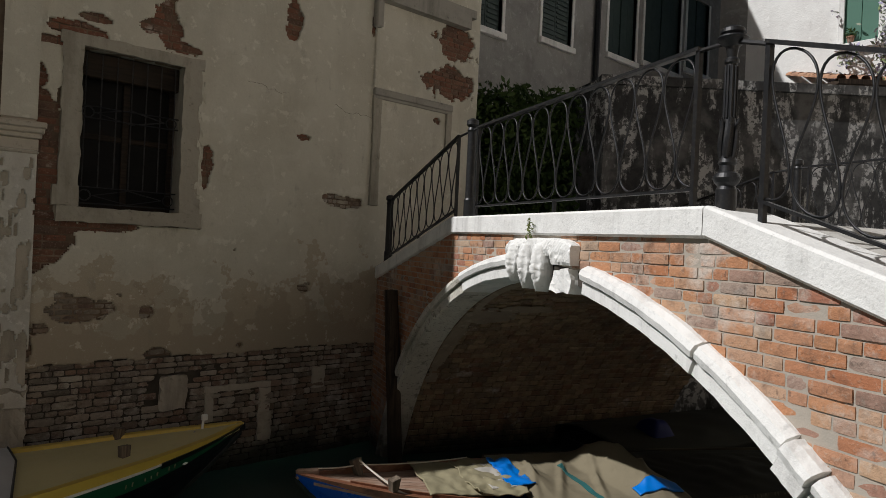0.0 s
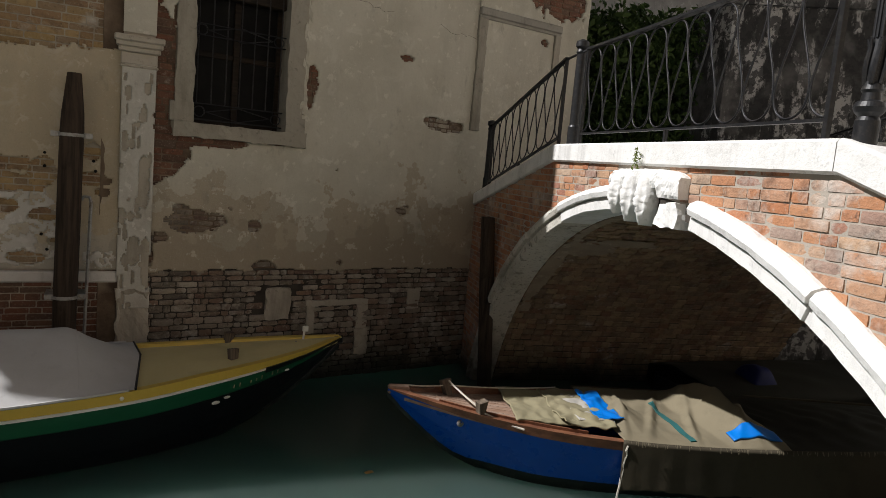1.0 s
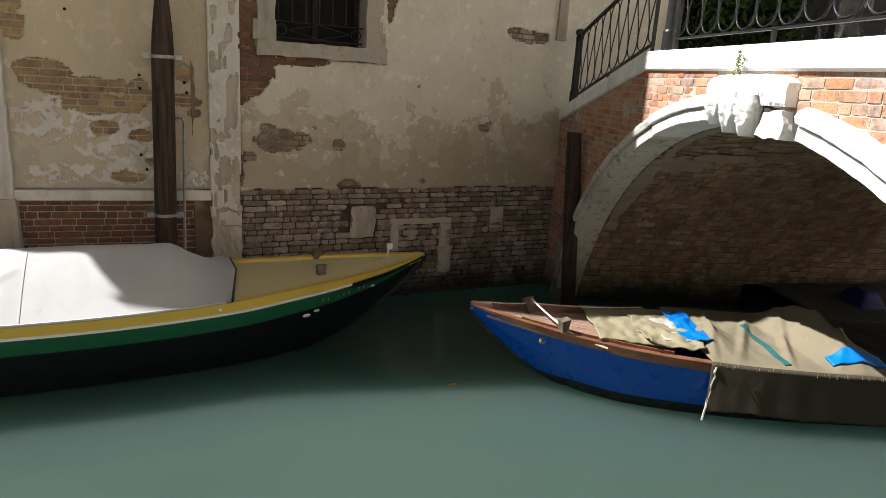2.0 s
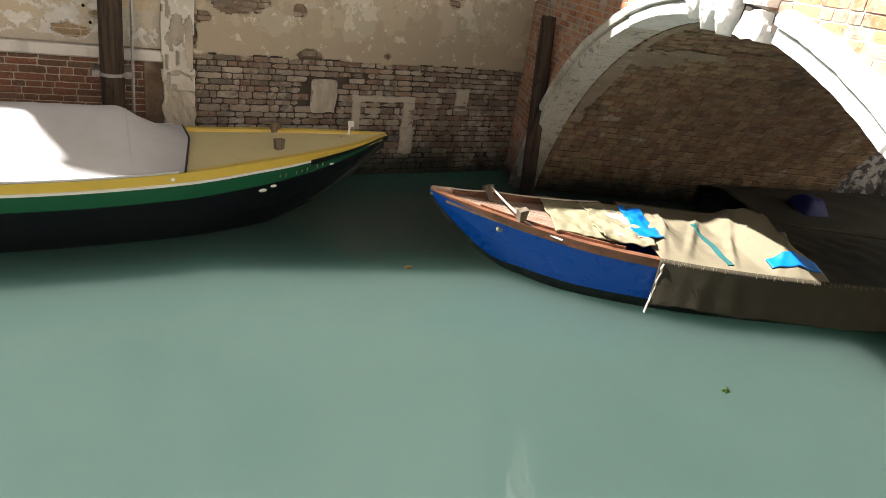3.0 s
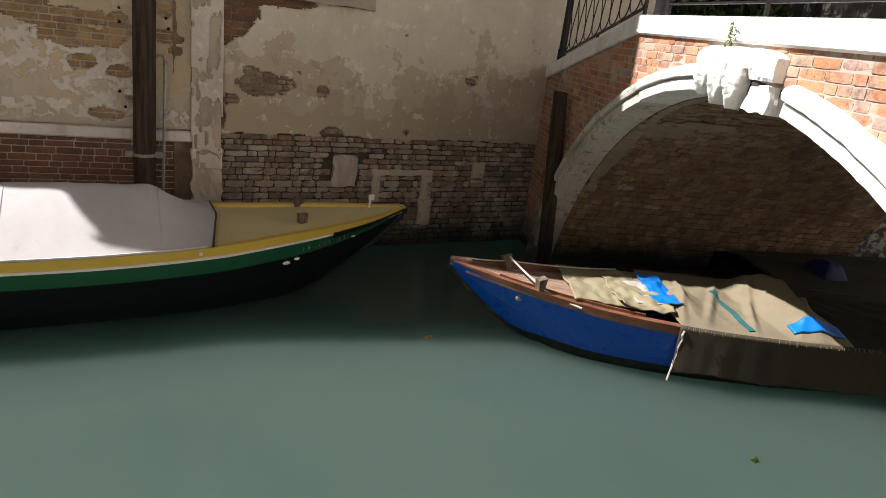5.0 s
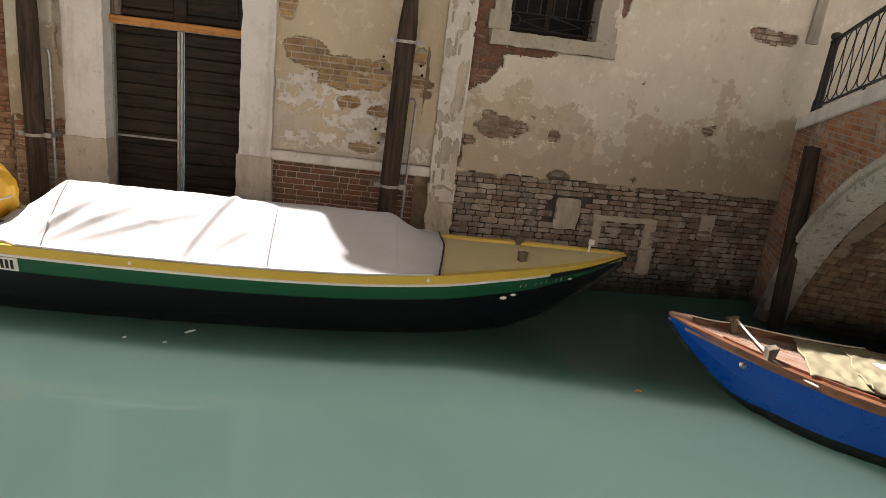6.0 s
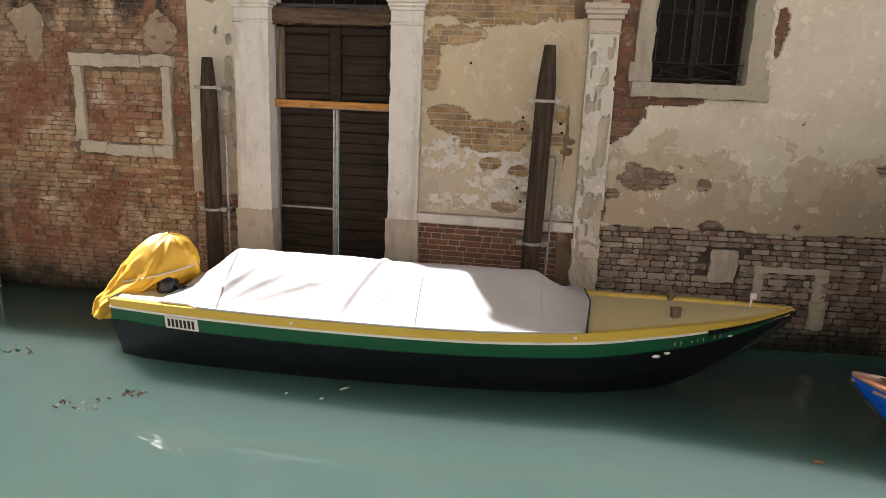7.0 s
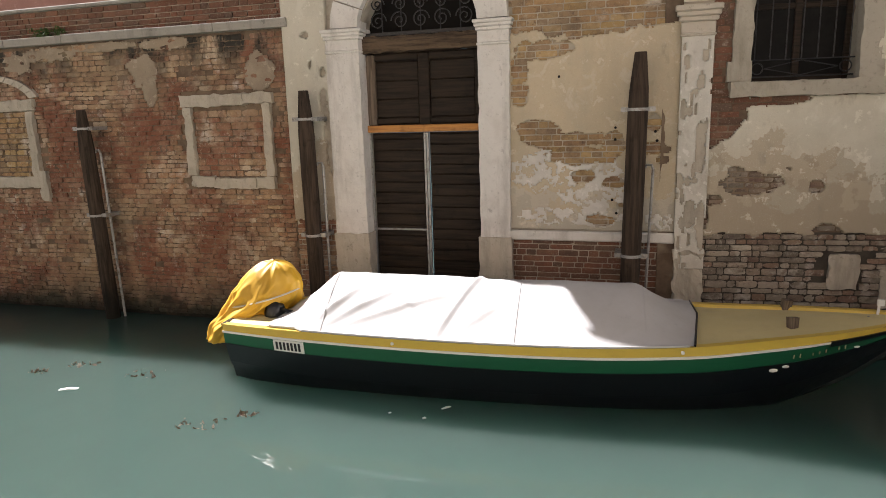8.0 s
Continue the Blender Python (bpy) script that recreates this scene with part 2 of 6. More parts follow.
STEEL = Mat("galvanised band", (0.36, 0.36, 0.35), 0.5, 0.6).blotch(20, (0.2, 0.17, 0.14), 0.5, 0.7).done()


def wood_mat(name, base, dark, rough=0.75, along=(18, 18, 1.2), wet=False):
    m = Mat(name, base, rough)
    m.blotch(1.6, dark, 0.42, 0.62, detail=8, stretch=along, amount=0.85)
    m.blotch(5, tuple(0.5 * v for v in dark), 0.58, 0.72, amount=0.6)
    if wet:
        m.band("Z", 0.35, 0.9, (0.012, 0.012, 0.01), 0.3, 4.0, 0.9)
    m.bump(m.noise(2.0, 8, 0.7, along), 0.5, 0.006)
    return m.done()


WOOD_POST = wood_mat("mooring wood", (0.07, 0.05, 0.036), (0.02, 0.016, 0.013), 0.85, wet=True)
WOOD_DOOR = wood_mat("dark door wood", (0.034, 0.024, 0.016), (0.009, 0.007, 0.006), 0.6, (1.2, 18, 18))
WOOD_LINTEL = wood_mat("cracked lintel wood", (0.12, 0.085, 0.055), (0.03, 0.022, 0.016), 0.85, (1.2, 18, 18))
WOOD_BOAT = wood_mat("varnished wood", (0.24, 0.105, 0.055), (0.12, 0.05, 0.03), 0.4, (2, 14, 14))
WOOD_DECK = wood_mat("worn deck wood", (0.36, 0.26, 0.2), (0.24, 0.14, 0.09), 0.6, (2, 14, 14))
WOOD_OLD = wood_mat("grey old wood", (0.2, 0.16, 0.12), (0.08, 0.06, 0.045), 0.85, (18, 18, 1.2))
ORANGE_WOOD = wood_mat("orange sill wood", (0.5, 0.24, 0.07), (0.32, 0.14, 0.05), 0.6, (1.2, 18, 18))
# near-black that stands in for the darkness of unlit rooms and gaps
DARKNESS = Mat("unlit depth black", (0.012, 0.011, 0.01), 0.9).done()


def paint_mat(name, base, scuff, rough=0.3, grime=None, amount=0.4):
    m = Mat(name, base, rough)
    m.blotch(5, scuff, 0.52, 0.75, detail=8, amount=amount)
    m.blotch(50, tuple(0.7 * v for v in base), 0.6, 0.72, amount=0.35)
    if grime:
        m.blotch(2.2, grime, 0.5, 0.7, stretch=(0.5, 1, 3), amount=0.5)
    m.gloss(m.noise(7, 5), rough * 0.7, rough * 1.6)
    m.bump(m.noise(30, 3), 0.06, 0.003)
    return m.done()


YELLOW = paint_mat("yellow boat paint", (0.66, 0.47, 0.075), (0.5, 0.35, 0.08), 0.35)
YELLOW_DECK = paint_mat("pale yellow deck", (0.66, 0.57, 0.29), (0.52, 0.44, 0.25), 0.5)
GREEN = paint_mat("green boat paint", (0.012, 0.1, 0.045), (0.02, 0.07, 0.04), 0.3)
BLACK = paint_mat("black boat paint", (0.008, 0.009, 0.012), (0.016, 0.016, 0.018), 0.3)
BLUE = paint_mat("blue boat paint", (0.001, 0.075, 0.46), (0.004, 0.1, 0.46), 0.25)
ANTIFOUL = paint_mat("dark bottom paint", (0.02, 0.028, 0.026), (0.1, 0.11, 0.09), 0.6, amount=0.6)
WHITE_PAINT = paint_mat("white paint", (0.78, 0.77, 0.73), (0.6, 0.58, 0.53), 0.4)
BLACK_INK = paint_mat("black ink", (0.012, 0.012, 0.012), (0.03, 0.03, 0.03), 0.5)


def cloth_mat(name, base, stain, rough=0.85, weave=160):
    m = Mat(name, base, rough)
    m.blotch(2.2, stain, 0.45, 0.7, detail=7, amount=0.6)
    m.blotch(14, tuple(0.75 * v for v in base), 0.58, 0.74, amount=0.4)
    m.bump(m.noise(weave, 2), 0.2, 0.002).bump(m.noise(6, 5), 0.25, 0.015)
    return m.done()


CANVAS = cloth_mat("grey white boat cover", (0.52, 0.515, 0.51), (0.44, 0.43, 0.41))
YELLOW_TARP = cloth_mat("yellow tarpaulin", (0.62, 0.36, 0.02), (0.5, 0.28, 0.03), 0.5)
KHAKI = cloth_mat("khaki canvas", (0.21, 0.18, 0.12), (0.14, 0.12, 0.08))
# the khaki canvas again, with the skirt's shade put into the colour
SKIRT_SHADED = cloth_mat("olive canvas with painted shade", (0.068, 0.057, 0.039), (0.04, 0.035, 0.025))
KHAKI_PALE = cloth_mat("faded khaki canvas", (0.27, 0.24, 0.15), (0.2, 0.175, 0.11))
# canvas under the arch: the bridge's shade is part of this near-black colour
KHAKI_SHADED = cloth_mat("canvas with arch shade painted in", (0.026, 0.025, 0.018), (0.017, 0.017, 0.013))
NAVY = cloth_mat("navy sheet", (0.01, 0.014, 0.08), (0.008, 0.01, 0.05), 0.6)
SHEET_BLUE = cloth_mat("bright blue sheet", (0.004, 0.17, 0.62), (0.01, 0.13, 0.5), 0.4)
SHEET_PALE = cloth_mat("pale net", (0.42, 0.4, 0.36), (0.3, 0.27, 0.23))
ROPE_WHITE = cloth_mat("pale rope", (0.6, 0.56, 0.48), (0.4, 0.36, 0.3))
ROPE_TEAL = cloth_mat("teal strap", (0.03, 0.12, 0.12), (0.03, 0.09, 0.085))

# green canal water: milky, with a clear skin
wm = Mat("canal water", (0.05, 0.08, 0.068), 0.03).geometry()
wm.blotch(0.35, (0.042, 0.069, 0.059), 0.4, 0.7, amount=0.6)
wm.b.inputs["IOR"].default_value = 1.33
wm.b.subsurface_method = "BURLEY"
wm.b.inputs["Subsurface Weight"].default_value = 1.0
wm.b.inputs["Subsurface Radius"].default_value = (0.7, 1.0, 0.9)
wm.b.inputs["Subsurface Scale"].default_value = 1.3
wm.bump(wm.noise(0.9, 3, 0.5, (1, 1, 1), 0.6), 0.12, 0.05).bump(wm.noise(3.2, 2, 0.5, (1, 1, 1), 0.4), 0.1, 0.03)
WATER = wm.done()
# dull black panes: the unlit room's darkness painted on, hardly any reflection
PANE_BLACK = Mat("black pane for the unlit room", (0.004, 0.004, 0.004), 0.6).blotch(5, (0.008, 0.0075, 0.007), 0.45, 0.6).done()
SHUTTER = paint_mat("dark green shutter", (0.025, 0.045, 0.038), (0.04, 0.06, 0.05), 0.5)
LEAF = Mat("leaf", (0.05, 0.09, 0.025), 0.6).piece((0.03, 0.06, 0.018), (0.07, 0.11, 0.03), (0.05, 0.085, 0.022)).done()
LEAF_PALE = Mat("pale leaf", (0.16, 0.2, 0.05), 0.6).piece((0.13, 0.17, 0.04), (0.22, 0.25, 0.08)).done()
LEAF_DRY = Mat("dry leaf", (0.4, 0.2, 0.05), 0.7).piece((0.45, 0.22, 0.05), (0.25, 0.13, 0.06)).done()
WISTERIA = Mat("wisteria", (0.4, 0.34, 0.55), 0.7).piece((0.42, 0.36, 0.55), (0.2, 0.26, 0.1), (0.5, 0.45, 0.6)).done()
TILE = brick_mat("roof tile", (0.42, 0.22, 0.13), (0.5, 0.29, 0.18), (0.36, 0.2, 0.14), wet=False)
PAVING = stone_mat("paving stone", (0.55, 0.53, 0.49), (0.4, 0.38, 0.35))


# ---- building helpers ----
def thing(name, m, label, category, group="", kind=""):
    ob = new(name)
    ob.empty_display_size = 0.1
    ob.matrix_world = m
    return tagged(ob, label, category, group, kind)


def part(name, bm, mat, parent=None, label="", m=None, smooth=False):
    """One bmesh as one mesh object, in the frame of its parent."""
    me = bpy.data.meshes.new(name)
    bmesh.ops.recalc_face_normals(bm, faces=bm.faces)
    bm.to_mesh(me)
    bm.free()
    if smooth:
        for p in me.polygons:
            p.use_smooth = True
    me.materials.append(mat)
    ob = new(name, me)
    if parent:
        ob.parent = parent
    if m is not None:
        ob.matrix_basis = m
    return tagged(ob, label)


def raw(name, verts, faces, mat, parent=None, label="", smooth=False):
    me = bpy.data.meshes.new(name)
    me.from_pydata(verts, [], faces)
    me.update()
    if smooth:
        for p in me.polygons:
            p.use_smooth = True
    me.materials.append(mat)
    ob = new(name, me)
    if parent:
        ob.parent = parent
    return tagged(ob, label)


def box(bm, x0, x1, y0, y1, z0, z1, bevel=0.0, jit=0.0, rnd=random.Random(5)):
    c = [(x, y, z) for z in (z0, z1) for y in (y0, y1) for x in (x0, x1)]
    v = [bm.verts.new([a + rnd.uniform(-jit, jit) for a in p]) for p in c]
    f = [bm.faces.new([v[i] for i in q]) for q in ((0, 2, 3, 1), (4, 5, 7, 6), (0, 1, 5, 4), (2, 6, 7, 3), (0, 4, 6, 2), (1, 3, 7, 5))]
    if bevel:
        bmesh.ops.bevel(bm, geom=list({e for q in f for e in q.edges}), offset=bevel, segments=1, affect="EDGES", clamp_overlap=True)
    return bm


def rough_box(x0, x1, y0, y1, z0, z1, amp=0.012, cell=0.08, seed=0.0):
    """A hewn stone: a box whose faces and edges are uneven."""
    bm = bmesh.new()
    bmesh.ops.create_cube(bm, size=1.0)
    size = (x1 - x0, y1 - y0, z1 - z0)
    bmesh.ops.scale(bm, vec=size, verts=bm.verts)
    bmesh.ops.translate(bm, vec=((x0 + x1) / 2, (y0 + y1) / 2, (z0 + z1) / 2), verts=bm.verts)
    for axis in range(3):
        n = min(24, int(size[axis] / cell))
        if n > 0:
            along = [e for e in bm.edges if abs((e.verts[0].co - e.verts[1].co).normalized()[axis]) > 0.9]
            bmesh.ops.subdivide_edges(bm, edges=along, cuts=n, use_grid_fill=True)
    for v in bm.verts:
        p = v.co.copy()
        edge = sum((abs(p[i] - a) < 1e-4 or abs(p[i] - b) < 1e-4) for i, (a, b) in enumerate(((x0, x1), (y0, y1), (z0, z1))))
        k = amp * (1.6 if edge > 1 else 0.8)
        v.co += Vector([k * (noise.noise((p.x * 9 + s, p.y * 9 + seed, p.z * 9)) + 0.6 * noise.noise((p.x * 31, p.y * 31 + s, p.z * 31))) for s in (1.0, 7.0, 13.0)])
    return bm


def boxed(*a, **k):
    return box(bmesh.new(), *a, **k)


def loft(bm, rings, closed=True, caps=True):
    vs = [[bm.verts.new(p) for p in r] for r in rings]
    n = len(rings[0])
    for a, b in zip(vs, vs[1:]):
        for i in range(n if closed else n - 1):
            q = [a[i], a[(i + 1) % n], b[(i + 1) % n], b[i]]
            bm.faces.new(q)
    if caps:
        bm.faces.new(vs[0])
        bm.faces.new(list(reversed(vs[-1])))
    return bm


def tube(bm, pts, r, n=6, squash=1.0, caps=True):
    """A round bar along points; r a number or one for each point."""
    pts = [Vector(p) for p in pts]
    rs = r if isinstance(r, (list, tuple)) else [r] * len(pts)
    rings, side = [], None
    for i, p in enumerate(pts):
        t = (pts[min(i + 1, len(pts) - 1)] - pts[max(i - 1, 0)]).normalized()
        if side is None:
            side = t.cross(Vector((0, 1, 0)) if abs(t.y) < 0.9 else Vector((1, 0, 0))).normalized()
        side = (side - t * side.dot(t)).normalized()
        up = t.cross(side)
        rings.append([p + rs[i] * (math.cos(a) * side + squash * math.sin(a) * up) for a in (2 * math.pi * (k + 0.5) / n for k in range(n))])
    return loft(bm, rings, True, caps)


def turned(bm, profile, n=16, at=(0, 0, 0)):
    """A lathe form from (radius, height) pairs."""
    rings = [[(at[0] + r * math.cos(2 * math.pi * k / n), at[1] + r * math.sin(2 * math.pi * k / n), at[2] + z) for k in range(n)] for r, z in profile]
    return loft(bm, rings)


def prism(bm, poly, y0, y1):
    """A polygon in x and z, from y0 to y1."""
    a = [bm.verts.new((x, y0, z)) for x, z in poly]
    b = [bm.verts.new((x, y1, z)) for x, z in poly]
    bm.faces.new(a)
    bm.faces.new(list(reversed(b)))
    for i in range(len(poly)):
        j = (i + 1) % len(poly)
        bm.faces.new((a[i], b[i], b[j], a[j]))
    return bm


def nz(x, y, z=0.0):
    return noise.noise((x, y, z))


def worn_forms(seed, k_edge, k_round):
    """Brick fronts as small uneven grids with worn rims, and sides that run back."""
    out = []
    for n in range(9):
        rb = random.Random(seed + n)
        verts, faces = [], []
        for k in range(4):
            for i in range(5):
                x, z = i / 4, k / 3
                rim = (i in (0, 4)) + (k in (0, 3))
                x += 0.03 * k_edge * rb.uniform(-1, 1) + (0.04 * k_round if rim == 2 else 0.0) * (1 if i == 0 else -1)
                z += 0.08 * k_edge * rb.uniform(-1, 1) + (0.12 * k_round if rim == 2 else 0.0) * (1 if k == 0 else -1)
                verts.append(Vector((x, 0.14 * k_round * rim + 0.1 * k_edge * rb.uniform(-1, 1), z)))
        for k in range(3):
            for i in range(4):
                q = 5 * k + i
                faces.append([q, q + 1, q + 6, q + 5])
        loop = [0, 1, 2, 3, 4, 9, 14, 19, 18, 17, 16, 15, 10, 5]
        verts += [Vector((verts[i].x, 1.0, verts[i].z)) for i in loop]
        for a in range(14):
            b = (a + 1) % 14
            faces.append([loop[b], loop[a], 20 + a, 20 + b])
        out.append((verts, faces))
    return out


ROUGH_FORMS = worn_forms(90, 0.8, 0.5)
WORN_FORMS = worn_forms(190, 0.34, 0.28)
CRISP_FORMS = worn_forms(290, 0.13, 0.16)


def courses(x0, x1, z0, z1, length=0.24, high=0.07, joint=0.012, seed=1, bond=True, keep=None, lean=None, vary=0.12):
    """Bricks in courses as (x, z, width, height); keep(x, z) says where."""
    r = random.Random(seed)
    out, z, row = [], z0, 0
    while z + high * 0.6 < z1:
        h = high * r.uniform(1 - vary, 1 + vary)
        x = x0 - r.uniform(0, length)
        while x < x1:
            w = length * r.uniform(1 - 1.6 * vary, 1 + 1.2 * vary) * (0.5 if bond and r.random() < 0.35 else 1.0)
            a, b = max(x, x0), min(x + w, x1)
            cx, cz = (a + b) / 2, z + h / 2
            if b - a > 0.04 and (keep is None or keep(cx, cz)):
                out.append((a, z + (lean(cx) if lean else 0), b - a - joint, h - joint))
            x += w
        z += h
        row += 1
    return out


def lay(name, rows, parent, mat, near, y=0.0, depth=0.06, rough=0.01, seed=3, limit=300, proud=0.018, forms=WORN_FORMS):
    """Lay bricks proud of a backing: those nearest to `near` (x, z) as pieces, the rest as one joined part."""
    r = random.Random(seed)
    rows = sorted(rows, key=lambda q: (q[0] - near[0]) ** 2 + 1.5 * (q[1] - near[1]) ** 2)
    meshes = []
    for verts, faces in forms:
        me = bpy.data.meshes.new(name)
        me.from_pydata(verts, [], faces)
        me.materials.append(mat)
        meshes.append(me)
    for x, z, w, h in rows[:limit]:
        ob = new(name, r.choice(meshes))
        ob.parent = parent
        ob.matrix_basis = Matrix.Translation((x, y - proud + r.uniform(-rough, rough), z)) @ Matrix.Rotation(r.uniform(-0.02, 0.02), 4, "Z") @ Matrix.Diagonal((w, depth, h, 1))
    vs, fs = [], []
    for x, z, w, h in rows[limit:]:
        verts, faces = forms[r.randrange(7)]
        k, dy = len(vs), y - proud + r.uniform(-rough, rough)
        vs += [(x + v.x * w, dy + v.y * depth, z + v.z * h) for v in verts]
        fs += [[k + i for i in f] for f in faces]
    if vs:
        tagged(raw(name + "work", vs, fs, mat, parent), kind="stuff")


def sheet(name, x0, x1, z0, z1, cell, keep, mat, parent, y=0.0, thick=0.02, wave=0.012, label="", seed=0.0):
    """A coat of plaster with ragged holes: kept cells in front, broken edges round the holes."""
    nx, nzc = round((x1 - x0) / cell), round((z1 - z0) / cell)
    on = [[keep(x0 + (i + 0.5) * cell, z0 + (k + 0.5) * cell) for k in range(nzc)] for i in range(nx)]
    vs, fs, ids = [], [], {}

    def vert(i, k, back):
        if (i, k, back) not in ids:
            x, z = x0 + i * cell, z0 + k * cell
            jx, jz = (cell * 0.45 * nz(x * 37, z * 37, seed), cell * 0.45 * nz(x * 37, z * 37, seed + 9)) if 0 < i < nx and 0 < k < nzc else (0, 0)
            ids[i, k, back] = len(vs)
            vs.append((x + jx, y if back else y - thick + wave * nz(x * 1.3, z * 1.3, seed + 3) + 0.3 * wave * nz(x * 7, z * 7, seed + 5), z + jz))
        return ids[i, k, back]

    def is_on(i, k):
        return 0 <= i < nx and 0 <= k < nzc and on[i][k]

    for i in range(nx):
        for k in range(nzc):
            if not on[i][k]:
                continue
            fs.append((vert(i, k, 0), vert(i + 1, k, 0), vert(i + 1, k + 1, 0), vert(i, k + 1, 0)))
            for di, dk, a, b in ((-1, 0, (i, k + 1), (i, k)), (1, 0, (i + 1, k), (i + 1, k + 1)), (0, -1, (i, k), (i + 1, k)), (0, 1, (i + 1, k + 1), (i, k + 1))):
                if not is_on(i + di, k + dk):
                    fs.append((vert(*b, 0), vert(*a, 0), vert(*a, 1), vert(*b, 1)))
    return raw(name, vs, fs, mat, parent, label, smooth=True)


def gone(patches, x, z, seed=0.0):
    """Whether the plaster has fallen at x, z: inside a patch with an uneven edge."""
    w = 0.55 * nz(x * 4.5, z * 4.5, seed) + 0.3 * nz(x * 13, z * 13, seed + 2) + 0.15 * nz(x * 33, z * 33, seed + 4)
    for px, pz, rx, rz in patches:
        d = math.hypot((x - px) / rx, (z - pz) / rz)
        if d < 1.0 + 0.75 * w:
            return True
    return False


# ---- the setting: frames of the house front, the door front and the bridge ----
FH = pose(0, 7.5, 0)
FD = pose(1.05, 7.5, 0, 0, 0, -5.5)
FB = pose(5.4, 7.5, 0, 0, 0, -110.5)


def structure(name, m, label, category):
    return thing(name, m, label, category, kind="structure")


water_v, water_f = [], []
for i in range(2):
    for k in range(2):
        water_v.append((-70 + 150 * i, -3 + 63 * k, 0))
water = raw("water", water_v, [(0, 2, 3, 1)], WATER)
tagged(water, "still milky green canal water", "water", kind="structure")
bed = raw("ground", [(-900, -900, -1.6), (900, -900, -1.6), (900, 900, -1.6), (-900, 900, -1.6)], [(0, 1, 2, 3)], MORTAR)
tagged(bed, "muddy canal bed under the town", "ground", kind="structure")

# house front with the barred window
HOUSE_PATCHES = [
    (3.96, 5.55, 0.12, 0.2), (3.93, 5.35, 0.1, 0.1), (4.76, 3.29, 0.32, 0.09), (4.14, 4.06, 0.1, 0.035), (6.67, 5.87, 0.4, 0.28), (6.6, 5.23, 0.5, 0.26),
    (6.35, 4.63, 0.08, 0.06), (5.15, 5.75, 0.04, 0.2), (2.25, 4.99, 0.11, 0.09), (2.42, 5.05, 0.13, 0.29), (2.6, 4.83, 0.2, 0.06), (2.91, 3.6, 0.07, 0.2), (2.9, 3.4, 0.05, 0.12),
    (1.27, 4.62, 0.29, 0.05), (1.54, 4.78, 0.26, 0.08), (1.69, 4.93, 0.16, 0.05), (1.17, 4.26, 0.12, 0.13), (1.2, 3.96, 0.22, 0.13), (1.43, 4.05, 0.05, 0.14),
    (1.72, 2.78, 0.38, 0.05), (1.92, 2.8, 0.26, 0.05), (2.5, 2.86, 0.3, 0.03), (1.62, 1.93, 0.27, 0.13), (1.52, 2.05, 0.1, 0.07), (1.85, 1.95, 0.16, 0.07), (1.29, 1.75, 0.12, 0.06),
    (1.22, 1.58, 0.06, 0.14), (2.33, 1.88, 0.07, 0.075), (4.24, 2.13, 0.1, 0.06), (4.3, 2.2, 0.05, 0.03), (2.48, 1.42, 0.14, 0.07), (3.4, 1.47, 0.05, 0.03), (2.05, 2.08, 0.03, 0.02), (3.3, 2.6, 0.02, 0.02),
]
house = structure("wall_house", FH, "old house front of cream plaster fallen from its brick", "wall")
bm = bmesh.new()
box(bm, 0.75, 1.6, 0, 0.42, -1.2, 11)
box(bm, 2.62, 7.15, 0, 0.42, -1.2, 11)
box(bm, 1.6, 2.62, 0, 0.42, -1.2, 2.98)
box(bm, 1.6, 2.62, 0, 0.42, 4.62, 11)
part("backing", bm, MORTAR_BROWN, house)
part("plinth_backing", boxed(1.2, 5.45, -0.006, 0.0, -0.5, 1.4), MORTAR_DARK, house)
part("side_wall", boxed(6.73, 7.15, 0.42, 9, -1.2, 11), PLASTER, house)


def at_window(x, z, grow=0.0):
    return 1.44 - grow < x < 2.8 + grow and 2.82 - grow < z < 4.72 + grow


def plinth_top(x):
    return 1.38 + 0.05 * nz(x * 1.7, 3.3) + 0.03 * nz(x * 6, 8.1)


def bare(x, z):
    edge = 0.07 * nz(x * 4, z * 4, 20.0) + 0.05 * nz(x * 13, z * 13, 21.0)
    band = x < (1.5 if z > 2.86 else 1.5 + 0.35 * (z - 2.45)) + edge and 2.3 + 0.6 * (x - 1.2) + edge < z < 4.0 + 2 * edge
    return band or gone(HOUSE_PATCHES, x, z)


def house_plaster(x, z):
    return z > plinth_top(x) and not at_window(x, z) and not bare(x, z)


sheet("plaster_coat", 1.2, 7.15, 1.28, 7.4, 0.017, house_plaster, PLASTER, house, y=0.0, thick=0.034, label="stained cream plaster, broken away in patches")
part("plaster_above", boxed(0.9, 7.15, -0.03, 0.0, 7.4, 11), PLASTER, house)

# brick wall end of the plastered band beside the bridge: raised strip and moulding
bm = bmesh.new()
box(bm, 5.17, 5.24, -0.06, -0.02, 4.9, 6.15, 0.012)
part("strip", bm, PLASTER, house, "narrow raised plaster strip")
part("strip", rough_box(5.17, 5.3, -0.075, -0.02, 3.28, 4.76, 0.008), STONE_SURROUND, house, "grey raised strip under the moulding")
part("strip", rough_box(6.5, 6.61, -0.07, -0.02, 4.25, 4.76, 0.008), STONE_SURROUND, house)
bm = bmesh.new()
box(bm, 5.17, 6.62, -0.085, -0.02, 4.8, 4.9, 0.012)
box(bm, 5.17, 6.62, -0.06, -0.02, 4.76, 4.8, 0.005)
part("moulding", bm, STONE_GREY, house)
bm = bmesh.new()
prism(bm, [(5.1, 6.1), (6.85, 6.1), (6.85, 6.28), (6.95, 6.28), (6.95, 6.4), (5.0, 6.4), (5.0, 6.28), (5.1, 6.28)], -0.16, -0.02)
part("upper_sill", bm, STONE_GREY, house)
bm = bmesh.new()
